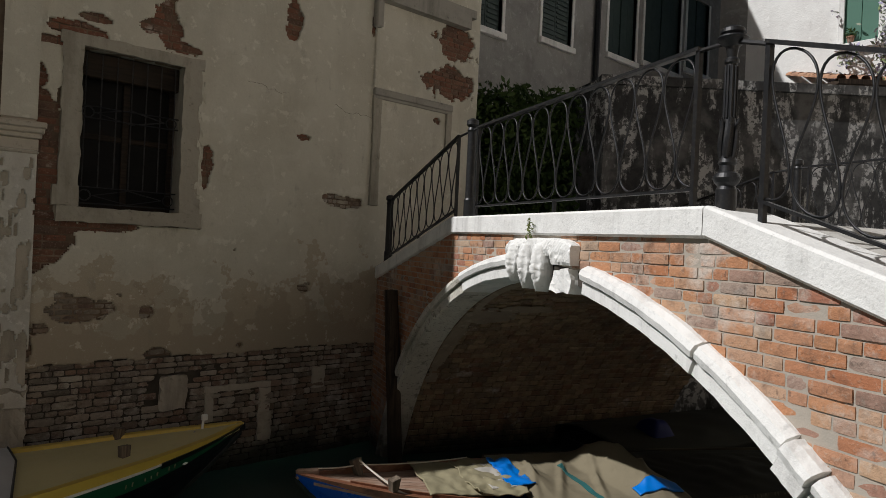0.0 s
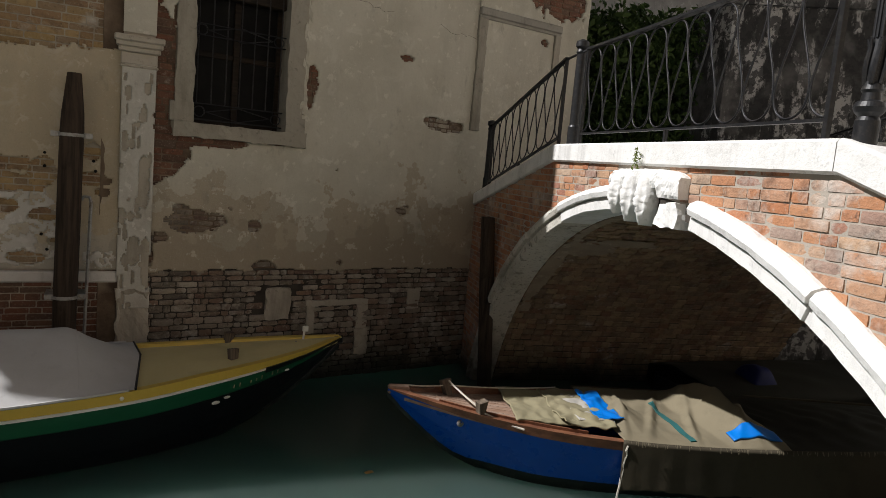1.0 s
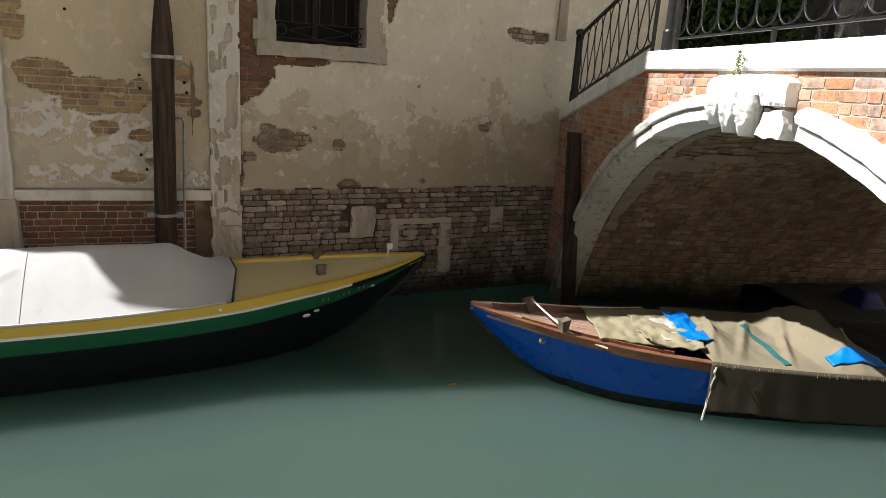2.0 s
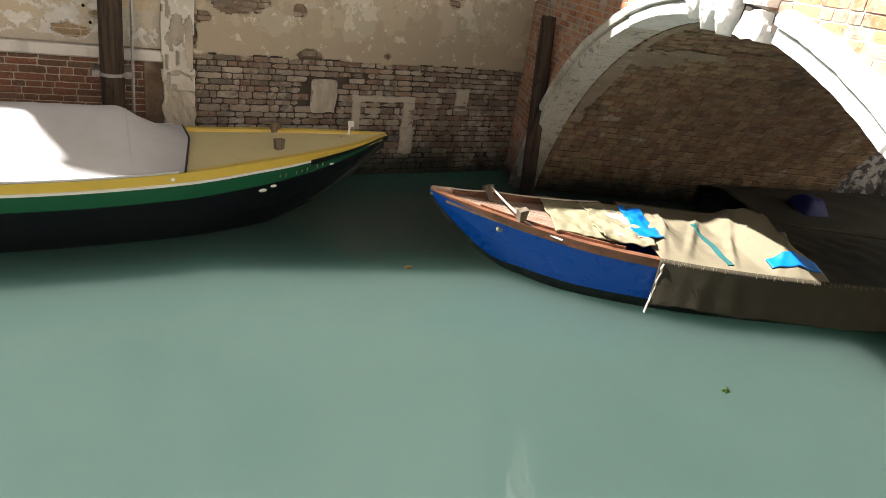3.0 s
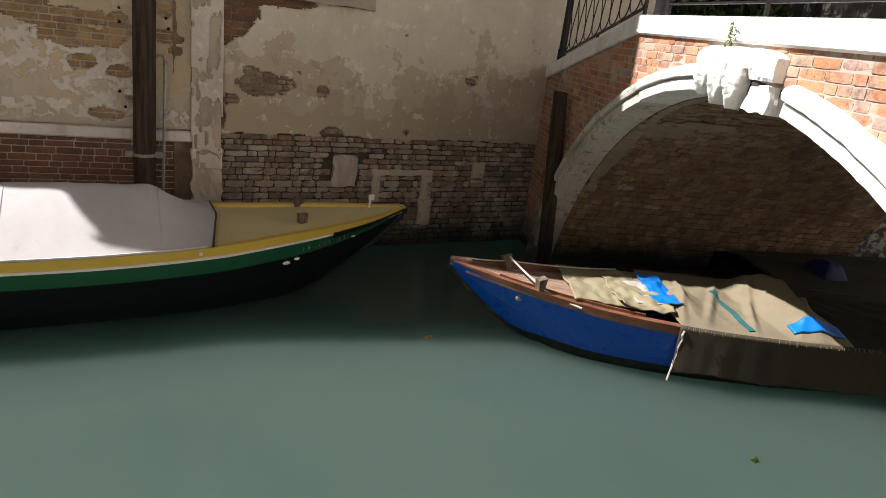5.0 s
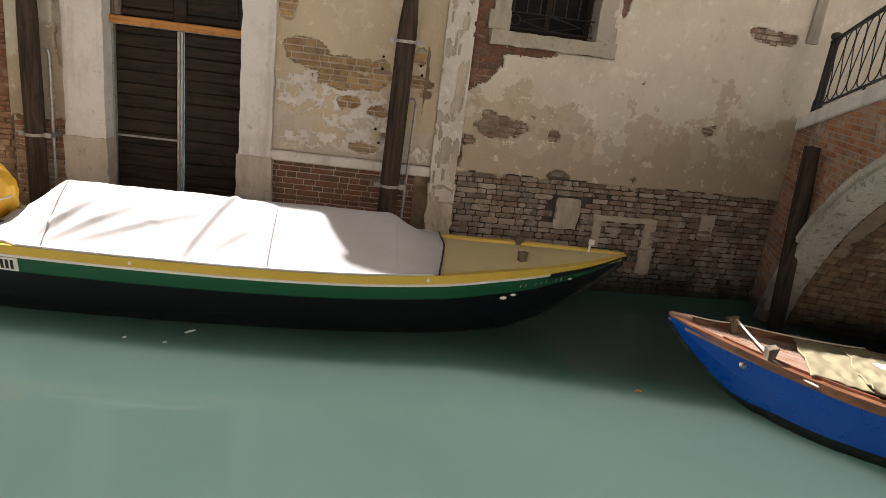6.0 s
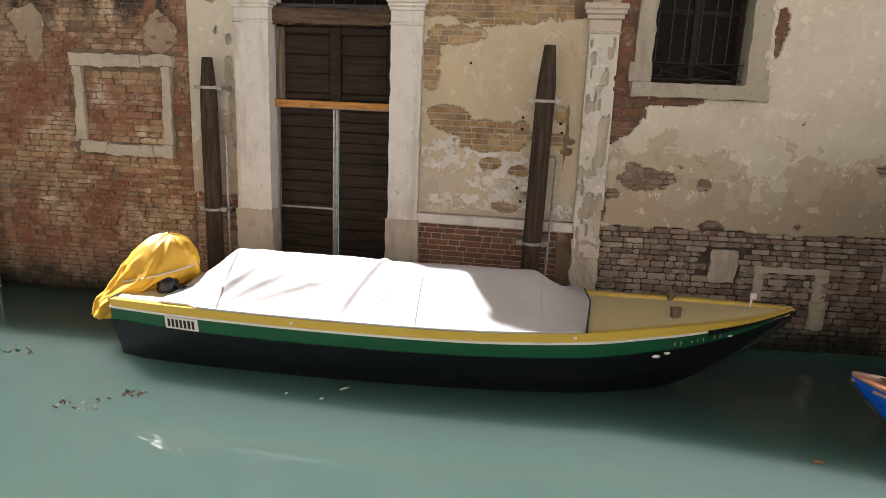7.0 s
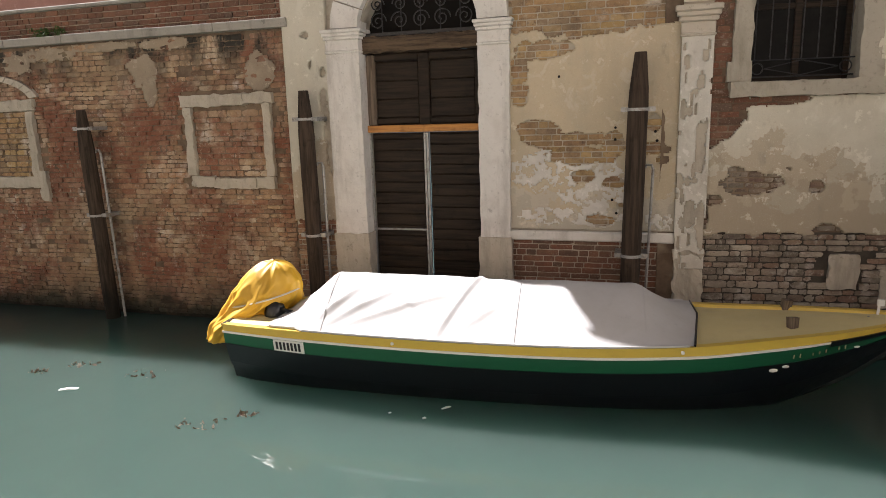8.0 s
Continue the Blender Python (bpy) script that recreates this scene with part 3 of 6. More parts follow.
box(bm, 5.12, 5.24, -0.13, -0.02, 5.72, 6.1, 0.02)
part("bracket", bm, STONE_GREY, house)

# door front, with its opening
DOOR_PATCHES = [
    (-1.04, 3.72, 0.9, 0.18), (-1.62, 3.42, 0.32, 0.11), (-1.86, 3.2, 0.1, 0.2), (-1.84, 2.95, 0.1, 0.14), (-1.6, 2.5, 0.28, 0.15), (-1.35, 2.42, 0.5, 0.1),
    (-1.12, 2.25, 0.4, 0.11), (-0.8, 2.36, 0.13, 0.15), (-0.38, 2.59, 0.08, 0.09), (-0.37, 2.32, 0.16, 0.07), (-1.1, 2.02, 0.14, 0.07), (-0.78, 1.94, 0.14, 0.07), (-0.92, 1.51, 0.2, 0.06), (-0.28, 2.19, 0.08, 0.05), (-0.7, 1.68, 0.05, 0.04),
]
front = structure("wall_door_front", FD, "patched plaster and brick front with a water door", "wall")
bm = bmesh.new()
box(bm, -4.8, -3.78, 0, 0.42, -1.2, 4.7)
# above the view this wall's left outline is stepped to shape its shadow
box(bm, -4.45, -3.78, 0, 0.42, 4.7, 5.8)
box(bm, -2.3, 0, 0, 0.42, -1.2, 5.8)
prism(bm, [(-4.45, 5.8), (0, 5.8), (0, 11), (-2.16, 11), (-2.16, 8.2), (-4.45, 6.5)], 0, 0.42)
arch = [(-3.04 + 0.745 * math.cos(math.pi * k / 16), 3.72 + 0.62 * math.sin(math.pi * k / 16)) for k in range(17)]
for a, b in zip(arch, arch[1:]):
    prism(bm, [a, b, (b[0], 5.8), (a[0], 5.8)], 0, 0.42)
part("backing", bm, MORTAR_MID, front)


def door_plaster(x, z):
    return z > 1.4 and not gone(DOOR_PATCHES, x, z, 5.0) and z < 3.62 + 0.05 * nz(x * 5, 1.0)


sheet("plaster_coat", -1.96, -0.13, 1.4, 4.4, 0.017, door_plaster, PLASTER_DOOR, front, thick=0.03, label="ochre plaster, broken away to the brick", seed=4.0)
LIME_PATCHES = [(-1.6, 2.1, 0.4, 0.22), (-1.05, 1.93, 0.45, 0.26), (-0.85, 1.68, 0.3, 0.2), (-1.3, 1.55, 0.6, 0.1), (-0.3, 1.5, 0.16, 0.12)]
sheet("lime_remains", -1.94, -0.14, 1.4, 2.5, 0.015, lambda x, z: door_plaster(x, z) and gone(LIME_PATCHES, x, z, 15.0) and nz(x * 7, z * 7, 16.0) + 0.7 * nz(x * 21, z * 21, 17.0) > -0.12, PLASTER_LIME, front, y=-0.018, thick=0.017, label="powdery white lime remains", seed=4.0)
STRIP_PATCHES = [(-4.3, 2.9, 0.05, 0.12), (-4.45, 3.4, 0.03, 0.05), (-4.24, 2.2, 0.05, 0.2), (-4.6, 2.0, 0.04, 0.05), (-4.28, 3.3, 0.05, 0.07), (-4.25, 2.55, 0.07, 0.3), (-4.5, 3.75, 0.05, 0.04), (-4.3, 3.0, 0.04, 0.1)]
sheet("plaster_strip", -4.8, -4.2, 1.44, 4.7, 0.017, lambda x, z: z > 1.45 + 0.05 * nz(x * 9, 2.0) and not gone(STRIP_PATCHES, x, z, 7.0), PLASTER, front, thick=0.05, label="cream plaster strip", seed=6.0)
bm = bmesh.new()
box(bm, -1.97, -0.12, -0.07, 0.0, 1.27, 1.385, 0.015)
part("ledge", bm, STONE_JAMB, front, "worn pale stone ledge")

# unseen thin boards, added and curved to shape the shadow on the boat cover
eaves = structure("eaves", FD, "unseen shadow caster added at the door front's upper left edge", "roof")
part("shadow_edge", prism(bmesh.new(), [(-4.45, 4.72), (-4.62, 4.97), (-4.82, 5.2), (-5.02, 5.45), (-5.2, 5.68), (-5.38, 5.9), (-5.46, 5.96), (-4.45, 5.96)], 0.0, 0.05), STONE_GREY, eaves)
part("verge", prism(bmesh.new(), [(-5.5, 5.96), (-4.45, 5.96), (-4.45, 6.5), (-5.5, 6.04)], 0.0, 0.05), TILE, eaves)

# stone pilaster between the two fronts
pil = structure("pilaster", FD, "weathered plastered pilaster with a stone capital", "pilaster")
rp = random.Random(31)
PIL_PATCHES = [(rp.uniform(-0.13, 0.19), rp.uniform(1.0, 3.4), rp.uniform(0.012, 0.04), rp.uniform(0.015, 0.1)) for k in range(46)] + [(0.1, 2.3, 0.05, 0.3), (0.02, 1.6, 0.06, 0.15), (0.15, 1.4, 0.05, 0.2)]
part("core", boxed(-0.12, 0.17, -0.06, 0.3, -1.2, 11), STONE_OLD, pil)
part("base", rough_box(-0.13, 0.18, -0.08, 0.1, -0.6, 1.2, 0.028, 0.045), STONE_OLD, pil)
sheet("plaster_coat", -0.13, 0.18, 1.0, 3.5, 0.015, lambda x, z: not gone(PIL_PATCHES, x, z, 2.0), PLASTER_PALE, pil, y=-0.06, thick=0.025, seed=8.0)
part("upper_shaft", boxed(-0.125, 0.175, -0.085, -0.06, 3.8, 9), PLASTER, pil)
bm = bmesh.new()
for z0, z1, o in ((3.46, 3.49, 0.012), (3.49, 3.61, 0.004), (3.61, 3.66, 0.03), (3.66, 3.71, 0.05), (3.71, 3.77, 0.065)):
    box(bm, -0.14 - o, 0.19 + o, -0.085 - o, -0.06, z0, z1, 0.01)
part("capital", bm, STONE_OLD, pil)


def jamb(name, x0, x1, capital=True):
    t = structure(name, FD, "pale stone door jamb with a moulded capital", "door jamb")
    part("shaft", rough_box(x0, x1, -0.09, 0.2, 1.3, 3.5, 0.007), STONE_JAMB, t)
    part("base", rough_box(x0 - 0.02, x1 + 0.02, -0.11, 0.2, -1.0, 1.305, 0.012), STONE_OLD, t)
    bm = bmesh.new()
    for z0, z1, o in ((3.5, 3.53, 0.012), (3.53, 3.66, 0.004), (3.66, 3.7, 0.02), (3.7, 3.74, 0.035), (3.74, 3.78, 0.048)):
        box(bm, x0 - o, x1 + o, -0.09 - o, 0.2, z0, z1, 0.008)
    part("capital", bm, STONE_JAMB, t)
    return t


jamb("door_jamb", -2.31, -1.95)
jamb("door_jamb", -4.2, -3.77)
ar = structure("door_arch", FD, "pale stone round arch over the water door", "arch")
n_arch = 9
for k in range(n_arch):
    a0, a1 = math.pi * k / n_arch + 0.008, math.pi * (k + 1) / n_arch - 0.008
    pts = [(-3.04 + 0.73 * math.cos(a), 3.785 + 0.6 * math.sin(a)) for a in (a0, (a0 + a1) / 2, a1)] + [(-3.04 + 1.08 * math.cos(a), 3.785 + 0.95 * math.sin(a)) for a in (a1, (a0 + a1) / 2, a0)]
    part("voussoir", prism(bmesh.new(), pts, -0.1, 0.18), STONE_JAMB, ar)

# garden wall
garden = structure("wall_garden", FD, "old brick garden wall with blocked openings and a stone coping", "wall")
bm = bmesh.new()
box(bm, -26, -4.8, 0.02, 0.42, -1.2, 3.86)
part("backing", bm, MORTAR_BROWN, garden)
GARDEN_PLASTER = [(-6.97, 3.45, 0.2, 0.22), (-6.6, 3.78, 0.4, 0.08), (-5.22, 3.4, 0.22, 0.16), (-7.6, 3.78, 0.6, 0.06), (-9.14, 3.62, 0.25, 0.14), (-8.6, 3.72, 0.5, 0.1), (-6.9, 3.2, 0.12, 0.2), (-5.2, 3.25, 0.2, 0.12), (-10.5, 3.6, 0.7, 0.2)]
sheet("plaster_remains", -12, -4.82, 2.7, 3.86, 0.02, lambda x, z: gone(GARDEN_PLASTER, x, z, 11.0), PLASTER_DIRT, garden, y=0.0, thick=0.008, label="brown plaster remains", seed=12.0)
cop = structure("coping", FD, "grey stone coping slabs on the garden wall", "coping")
x, rc = -4.72, random.Random(4)
while x > -16:
    w = rc.uniform(0.9, 1.5)
    bm = boxed(x - w + 0.008, x, -0.09 + rc.uniform(-0.01, 0.01), 0.5, 3.86, 3.97 + rc.uniform(-0.01, 0.01), 0.004)
    part("slab", bm, STONE_GREY, cop)
    x -= w
upper = structure("wall_upper", FD, "low brick wall set back above the coping", "wall")
part("backing", boxed(-26, -4.8, 0.14, 0.45, 3.97, 4.34), MORTAR, upper)
part("top_slab", boxed(-26, -4.8, 0.08, 0.5, 4.34, 4.39, 0.01), STONE_GREY, upper)

pink = thing("garden_house", FD, "pink plastered house behind the garden wall", "house")
part("wall", boxed(-26, -6, 2.6, 3.0, 0, 6.2), PLASTER_PINK, pink)
part("roof", loft(bmesh.new(), [[(s, 2.3, 6.2), (s, 6, 7.6), (s, 6, 7.5), (s, 2.3, 6.1)] for s in (-26, -5.8)]), TILE, pink)

# unseen quay and wall behind the camera, added to limit sky and bounce sunlight
quay = structure("pavement", Matrix.Identity(4), "unseen stone quay added behind the camera", "pavement")
part("slab", boxed(-70, 80, -6, -0.55, -1.5, 1.12), PAVING, quay)
south = structure("bounce_wall_south", Matrix.Identity(4), "unseen plaster wall added to bounce sun onto the fronts", "wall")
part("front", boxed(-30, 30, -6.6, -6, 0, 11), PLASTER_WARM, south)


# ---- the bridge ----
ARC_S, ARC_Z, ARC_R = 4.52, -1.55, 4.11
KEY_S = 4.62
DECK = [(-0.12, 2.4), (2.8, 3.05), (6.32, 3.0), (7.22, 2.7), (10.5, 1.55)]
WIDE = 4.4


def deck_top(s):
    for (a, za), (b, zb) in zip(DECK, DECK[1:]):
        if s <= b:
            return za + (zb - za) * (s - a) / (b - a)
    return DECK[-1][1]


def arch_under(s, r=ARC_R):
    d = r * r - (s - ARC_S) ** 2
    return ARC_Z + math.sqrt(d) if d > 0 else -9.0


bridge = structure("bridge", FB, "small brick arch bridge with white stone arch ring and coping", "bridge")
bm = bmesh.new()
ss = sorted({*(-0.0 + 0.1 * k for k in range(0, 105)), 2.8, 6.32, 7.22})
prev = None
for s in ss:
    lo, hi = max(arch_under(s), -1.2), deck_top(s) - 0.165
    ring = [bm.verts.new(p) for p in ((s, 0, lo), (s, 0, hi), (s, WIDE, hi), (s, WIDE, lo))]
    if prev:
        for i in range(4):
            bm.faces.new((prev[i], prev[(i + 1) % 4], ring[(i + 1) % 4], ring[i]))
    else:
        bm.faces.new(ring)
    prev = ring
bm.faces.new(prev)
part("body", bm, MORTAR_DARK, bridge)
bm = bmesh.new()
prev = None
for s in ss:
    lo, hi = max(arch_under(s, ARC_R + 0.1), -1.2), deck_top(s) - 0.166
    ring = [bm.verts.new(p) for p in ((s, -0.004, lo), (s, -0.004, hi), (s, 0.02, hi), (s, 0.02, lo))]
    if prev:
        for i in range(4):
            bm.faces.new((prev[i], prev[(i + 1) % 4], ring[(i + 1) % 4], ring[i]))
    prev = ring
part("face_mortar", bm, MORTAR_PALE, bridge)

# vault: brick courses along the soffit, behind the stone ring
vv, vf, rv = [], [], random.Random(8)
n_course = 96
for k in range(n_course):
    a0 = math.pi * (0.115 + 0.77 * k / n_course)
    a1 = a0 + 0.77 * math.pi / n_course - 0.006
    y = 0.24 - rv.uniform(0, 0.12)
    while y < WIDE:
        w = 0.135 * rv.uniform(0.9, 1.08)
        y0, y1, lift = max(0.24, y), min(WIDE, y + w - 0.012), rv.uniform(0.012, 0.028)
        if y1 - y0 > 0.04:
            b = len(vv)
            for r in (ARC_R, ARC_R - lift):
                for yy, a in ((y0, a0), (y1, a0), (y1, a1), (y0, a1)):
                    vv.append((ARC_S + r * math.cos(a), yy, ARC_Z + r * math.sin(a)))
            vf += [[b + i for i in q] for q in ((4, 5, 6, 7), (0, 1, 5, 4), (1, 2, 6, 5), (2, 3, 7, 6), (3, 0, 4, 7))]
        y += w
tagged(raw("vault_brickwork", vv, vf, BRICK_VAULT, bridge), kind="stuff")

# remains of plaster on the vault behind the ring
VAULT_PLASTER = [(9.1, 0.32, 0.9, 0.1), (8.5, 0.5, 0.18, 0.35), (8.3, 0.85, 0.1, 0.4), (7.4, 0.3, 0.7, 0.06)]
pv, pf, pid = [], [], {}
for i in range(220):
    for k in range(60):
        arc, y = 5.6 + 0.02 * i, 0.26 + 0.025 * k
        if not gone(VAULT_PLASTER, arc, y, 40.0):
            continue
        quad = []
        for di, dk in ((0, 0), (1, 0), (1, 1), (0, 1)):
            if (i + di, k + dk) not in pid:
                pid[i + di, k + dk] = len(pv)
                t, r = (arc + 0.02 * di) / ARC_R, ARC_R - 0.034 + 0.004 * nz(arc * 4, y * 4)
                pv.append((ARC_S + r * math.cos(t), y + 0.025 * dk, ARC_Z + r * math.sin(t)))
            quad.append(pid[i + di, k + dk])
        pf.append(quad)
raw("plaster_remains", pv, pf, PLASTER_DIRT, bridge, "stained plaster remains on the vault")

# stone ring of the arch: voussoirs with a stepped moulding and a rough soffit
cuts = [0.118, 0.2, 0.262, 0.299, 0.3125, 0.36, 0.443]
cuts = cuts + [0.522] + [0.6, 0.665, 0.735, 0.805, 0.882]
rr = random.Random(3)
for a, b in zip(cuts, cuts[1:]):
    if abs(a - 0.443) < 0.001:
        continue
    gap = 0.0022 if 0.25 < a < 0.32 else 0.001
    a0, a1 = math.pi * a + gap, math.pi * b - gap
    out = rr.uniform(-0.012, 0.012) - (0.03 if abs(a - 0.299) < 0.001 else 0.0)
    n = max(6, int((b - a) * 220))
    sect = [(ARC_R - 0.03, 0.25), (ARC_R - 0.03, 0.1), (ARC_R - 0.03, -0.03 + out), (ARC_R - 0.022, -0.045 + out), (ARC_R + 0.055, -0.048 + out), (ARC_R + 0.058, -0.02 + out), (ARC_R + 0.07, -0.02 + out), (ARC_R + 0.074, -0.075 + out), (ARC_R + 0.11, -0.088 + out), (ARC_R + 0.145, -0.075 + out), (ARC_R + 0.165, -0.03 + out), (ARC_R + 0.165, 0.06)]
    rings = []
    for k in range(n + 1):
        t = a0 + (a1 - a0) * k / n
        rings.append([(ARC_S + (r + 0.004 * nz(t * 34, r * 9, y * 7) + 0.005 * nz(t * 130, r * 30, y * 20)) * math.cos(t), y, ARC_Z + (r + 0.004 * nz(t * 34, r * 9, y * 7) + 0.005 * nz(t * 130, r * 30, y * 20)) * math.sin(t)) for r, y in sect])
    part("voussoir", loft(bmesh.new(), rings), STONE_RING if a > 0.59 else STONE, bridge)

# carved keystone: a worn block with hanging leaf-like lobes
for k, (cx, w, tip) in enumerate(((-0.3, 0.066, 2.5), (-0.1, 0.068, 2.46), (0.1, 0.066, 2.45))):
    rings = []
    for j in range(31):
        f = j / 30
        z = 2.79 - f * (2.79 - tip)
        wide = w * (0.82 + 0.2 * math.sin(2.6 * f)) * (1.0 if f < 0.45 else max(0.05, 1 - ((f - 0.45) / 0.56) ** 1.7))
        deep = 0.02 + 0.085 * math.sin(math.pi * (0.1 + 0.8 * f)) ** 0.8
        ring = []
        for i in range(28):
            q = 2 * math.pi * i / 28
            rib = 1 - 0.42 * (0.5 + 0.5 * math.cos(7 * q)) * math.sin(math.pi * f)
            worn = 0.15 * nz(z * 30, q * 2.5, k + 3) + 0.18 * nz(z * 60, q * 5, k + 7)
            ring.append((KEY_S + cx + 0.03 * f + wide * math.cos(q) * (1 + 0.12 * nz(z * 28, q, k)), -0.06 - max(0.0, deep * math.sin(q)) * rib * (1 + worn) + (0.05 if math.sin(q) < 0 else 0), z + 0.008 * nz(q * 3, z * 19, k)))
        rings.append(ring)
    part("keystone_leaf", loft(bmesh.new(), rings), STONE, bridge, smooth=True)
rings = []
for j in range(61):
    f = j / 60
    s = KEY_S - 0.46 + 0.98 * f
    top = 2.835 - 0.05 * (2 * f - 1) ** 6 + 0.008 * nz(s * 20, 5.0)
    low = 2.71 if f < 0.72 else 2.65
    ring = [(s, 0.05, low)]
    for i in range(9):
        u = i / 8
        z = low + (top - low) * u
        ring.append((s, -0.07 - 0.018 * math.sin(math.pi * u) ** 0.5 - 0.012 * nz(s * 16, z * 16, 2.0) - 0.008 * nz(s * 60, z * 60, 4.0), z))
    ring.append((s, 0.05, top))
    rings.append(ring)
part("keystone", loft(bmesh.new(), rings), STONE, bridge, "worn carved keystone block")
part("key_block", rough_box(KEY_S + 0.27, KEY_S + 0.5, -0.07, 0.2, 2.46, 2.62, 0.014, 0.04), STONE, bridge)
part("key_soffit", boxed(KEY_S - 0.5, KEY_S + 0.52, 0.07, 0.25, 2.49, 2.6, 0.02), STONE, bridge)

# coping stones with an overhang
cp = [(-0.12, 2.8), (2.8, 6.3), (6.3, 7.9), (7.9, 9.4)]
for s0, s1 in cp:
    pts = [s0 + 0.003] + [q for q in (2.8, 6.32, 7.22) if s0 + 0.01 < q < s1 - 0.01] + [s1 - 0.003]
    rings = []
    for s in pts:
        z = deck_top(s)
        rings.append([(s, -0.035, z - 0.16), (s, -0.045, z - 0.15), (s, -0.045, z - 0.015), (s, -0.03, z), (s, 0.3, z + 0.002), (s, 0.3, z - 0.165), (s, -0.03, z - 0.165)])
    part("coping_stone", loft(bmesh.new(), rings), STONE, bridge, "white stone coping")
    rings = [[(s, WIDE - 0.3, deck_top(s)), (s, WIDE + 0.08, deck_top(s)), (s, WIDE + 0.08, deck_top(s) - 0.16), (s, WIDE - 0.3, deck_top(s) - 0.16)] for s in pts]
    part("coping_stone", loft(bmesh.new(), rings), STONE, bridge)
bm = bmesh.new()
loft(bm, [[(s, 0.3, deck_top(s) - 0.05), (s, WIDE - 0.3, deck_top(s) - 0.05), (s, WIDE - 0.3, deck_top(s) - 0.165), (s, 0.3, deck_top(s) - 0.165)] for s in (-0.1, 2.8, 6.32, 7.22, 10.4)])
part("deck", bm, PAVING, bridge)


# ---- railings ----
def ribbon(bm, s0, s1, z_of, low, high, y, count, r=0.0068):
    """The wavy bar of a bay: tall loops that cross each other."""
    pts, p = [], (s1 - s0) / count
    n = count * 44
    for k in range(n + 1):
        u = 2 * math.pi * k / 44 - math.pi * 0.5
        s = s0 + p * k / 44 - 0.345 * p * math.sin(2 * u)
        s = min(max(s, s0), s1)
        mid, amp = (low + high) / 2, (high - low) / 2
        pts.append((s, y, z_of(s) + mid + amp * math.sin(u + math.pi * 0.0)))
    return tube(bm, pts, r, 5)


def bay(parent, s0, s1, count, y, high=0.86):
    def z_of(s):
        return deck_top(s0) + (deck_top(s1) - deck_top(s0)) * (s - s0) / (s1 - s0)

    for low, tall, wide in ((high - 0.02, 0.02, 0.045), (0.09, 0.016, 0.03)):
        bm = bmesh.new()
        loft(bm, [[(s, y - wide / 2, z_of(s) + low), (s, y + wide / 2, z_of(s) + low), (s, y + wide / 2, z_of(s) + low + tall), (s, y - wide / 2, z_of(s) + low + tall)] for s in (s0, s1)])
        part("rail", bm, IRON, parent)
    for s in (s0 + 0.012, s1 - 0.012):
        part("bar", boxed(s - 0.014, s + 0.014, y - 0.014, y + 0.014, z_of(s) - 0.01, z_of(s) + high - 0.01), IRON, parent)
    part("scroll", ribbon(bmesh.new(), s0 + 0.03, s1 - 0.03, z_of, 0.115, high - 0.03, y, count), IRON, parent, smooth=True)
    mid = (s0 + s1) / 2
    part("foot", boxed(mid - 0.012, mid + 0.012, y - 0.012, y + 0.012, z_of(mid) - 0.01, z_of(mid) + 0.1), IRON, parent)


def plain_post(parent, s, y, high):
    z = deck_top(s)
    part("post", turned(bmesh.new(), [(0.056, -0.02), (0.056, 0.16), (0.046, 0.18), (0.044, high - 0.1), (0.052, high - 0.08), (0.04, high - 0.05), (0.062, high - 0.03), (0.058, high + 0.015), (0.02, high + 0.035)], 24, (s, y, z)), IRON, parent, smooth=False)


def cast_post(parent, s, y, high):
    z = deck_top(s)
    bm = bmesh.new()
    prof = [(0.075, -0.03), (0.075, 0.1), (0.062, 0.12), (0.085, 0.14), (0.1, 0.165), (0.085, 0.19), (0.06, 0.2), (0.055, 0.235), (0.068, 0.25), (0.06, 0.27), (0.052, 0.29), (0.055, 0.36), (0.05, 0.42), (0.04, 0.5),
            (0.041, high - 0.2), (0.052, high - 0.19), (0.052, high - 0.175), (0.036, high - 0.16), (0.042, high - 0.12), (0.05, high - 0.1), (0.1, high - 0.07), (0.112, high - 0.055), (0.105, high - 0.045), (0.07, high - 0.04), (0.09, high - 0.025), (0.085, high - 0.005), (0.05, high + 0.012), (0.006, high + 0.02)]
    turned(bm, [(0.68 * r, q if q < 0 else q * 0.9) for r, q in prof], 32, (s, y, z))
    part("cast_post", bm, IRON, parent, "cast iron post with a moulded base and flat knob")
    for k in range(10):
        a = 2 * math.pi * k / 10
        part("flute", tube(bmesh.new(), [(s + 0.0285 * math.cos(a), y + 0.0285 * math.sin(a), z + q) for q in (0.45, 0.9 * (high - 0.21))], 0.006, 6), IRON, parent)
    for k in range(6):
        a = 2 * math.pi * k / 6
        part("leaf", tube(bmesh.new(), [(s + r * math.cos(a + q * 0.5), y + r * math.sin(a + q * 0.5), z + 0.25 + q * 0.2) for q, r in ((0, 0.034), (0.25, 0.04), (0.5, 0.041), (0.8, 0.037), (1, 0.048))], [0.012, 0.015, 0.014, 0.01, 0.004], 8), IRON, parent)


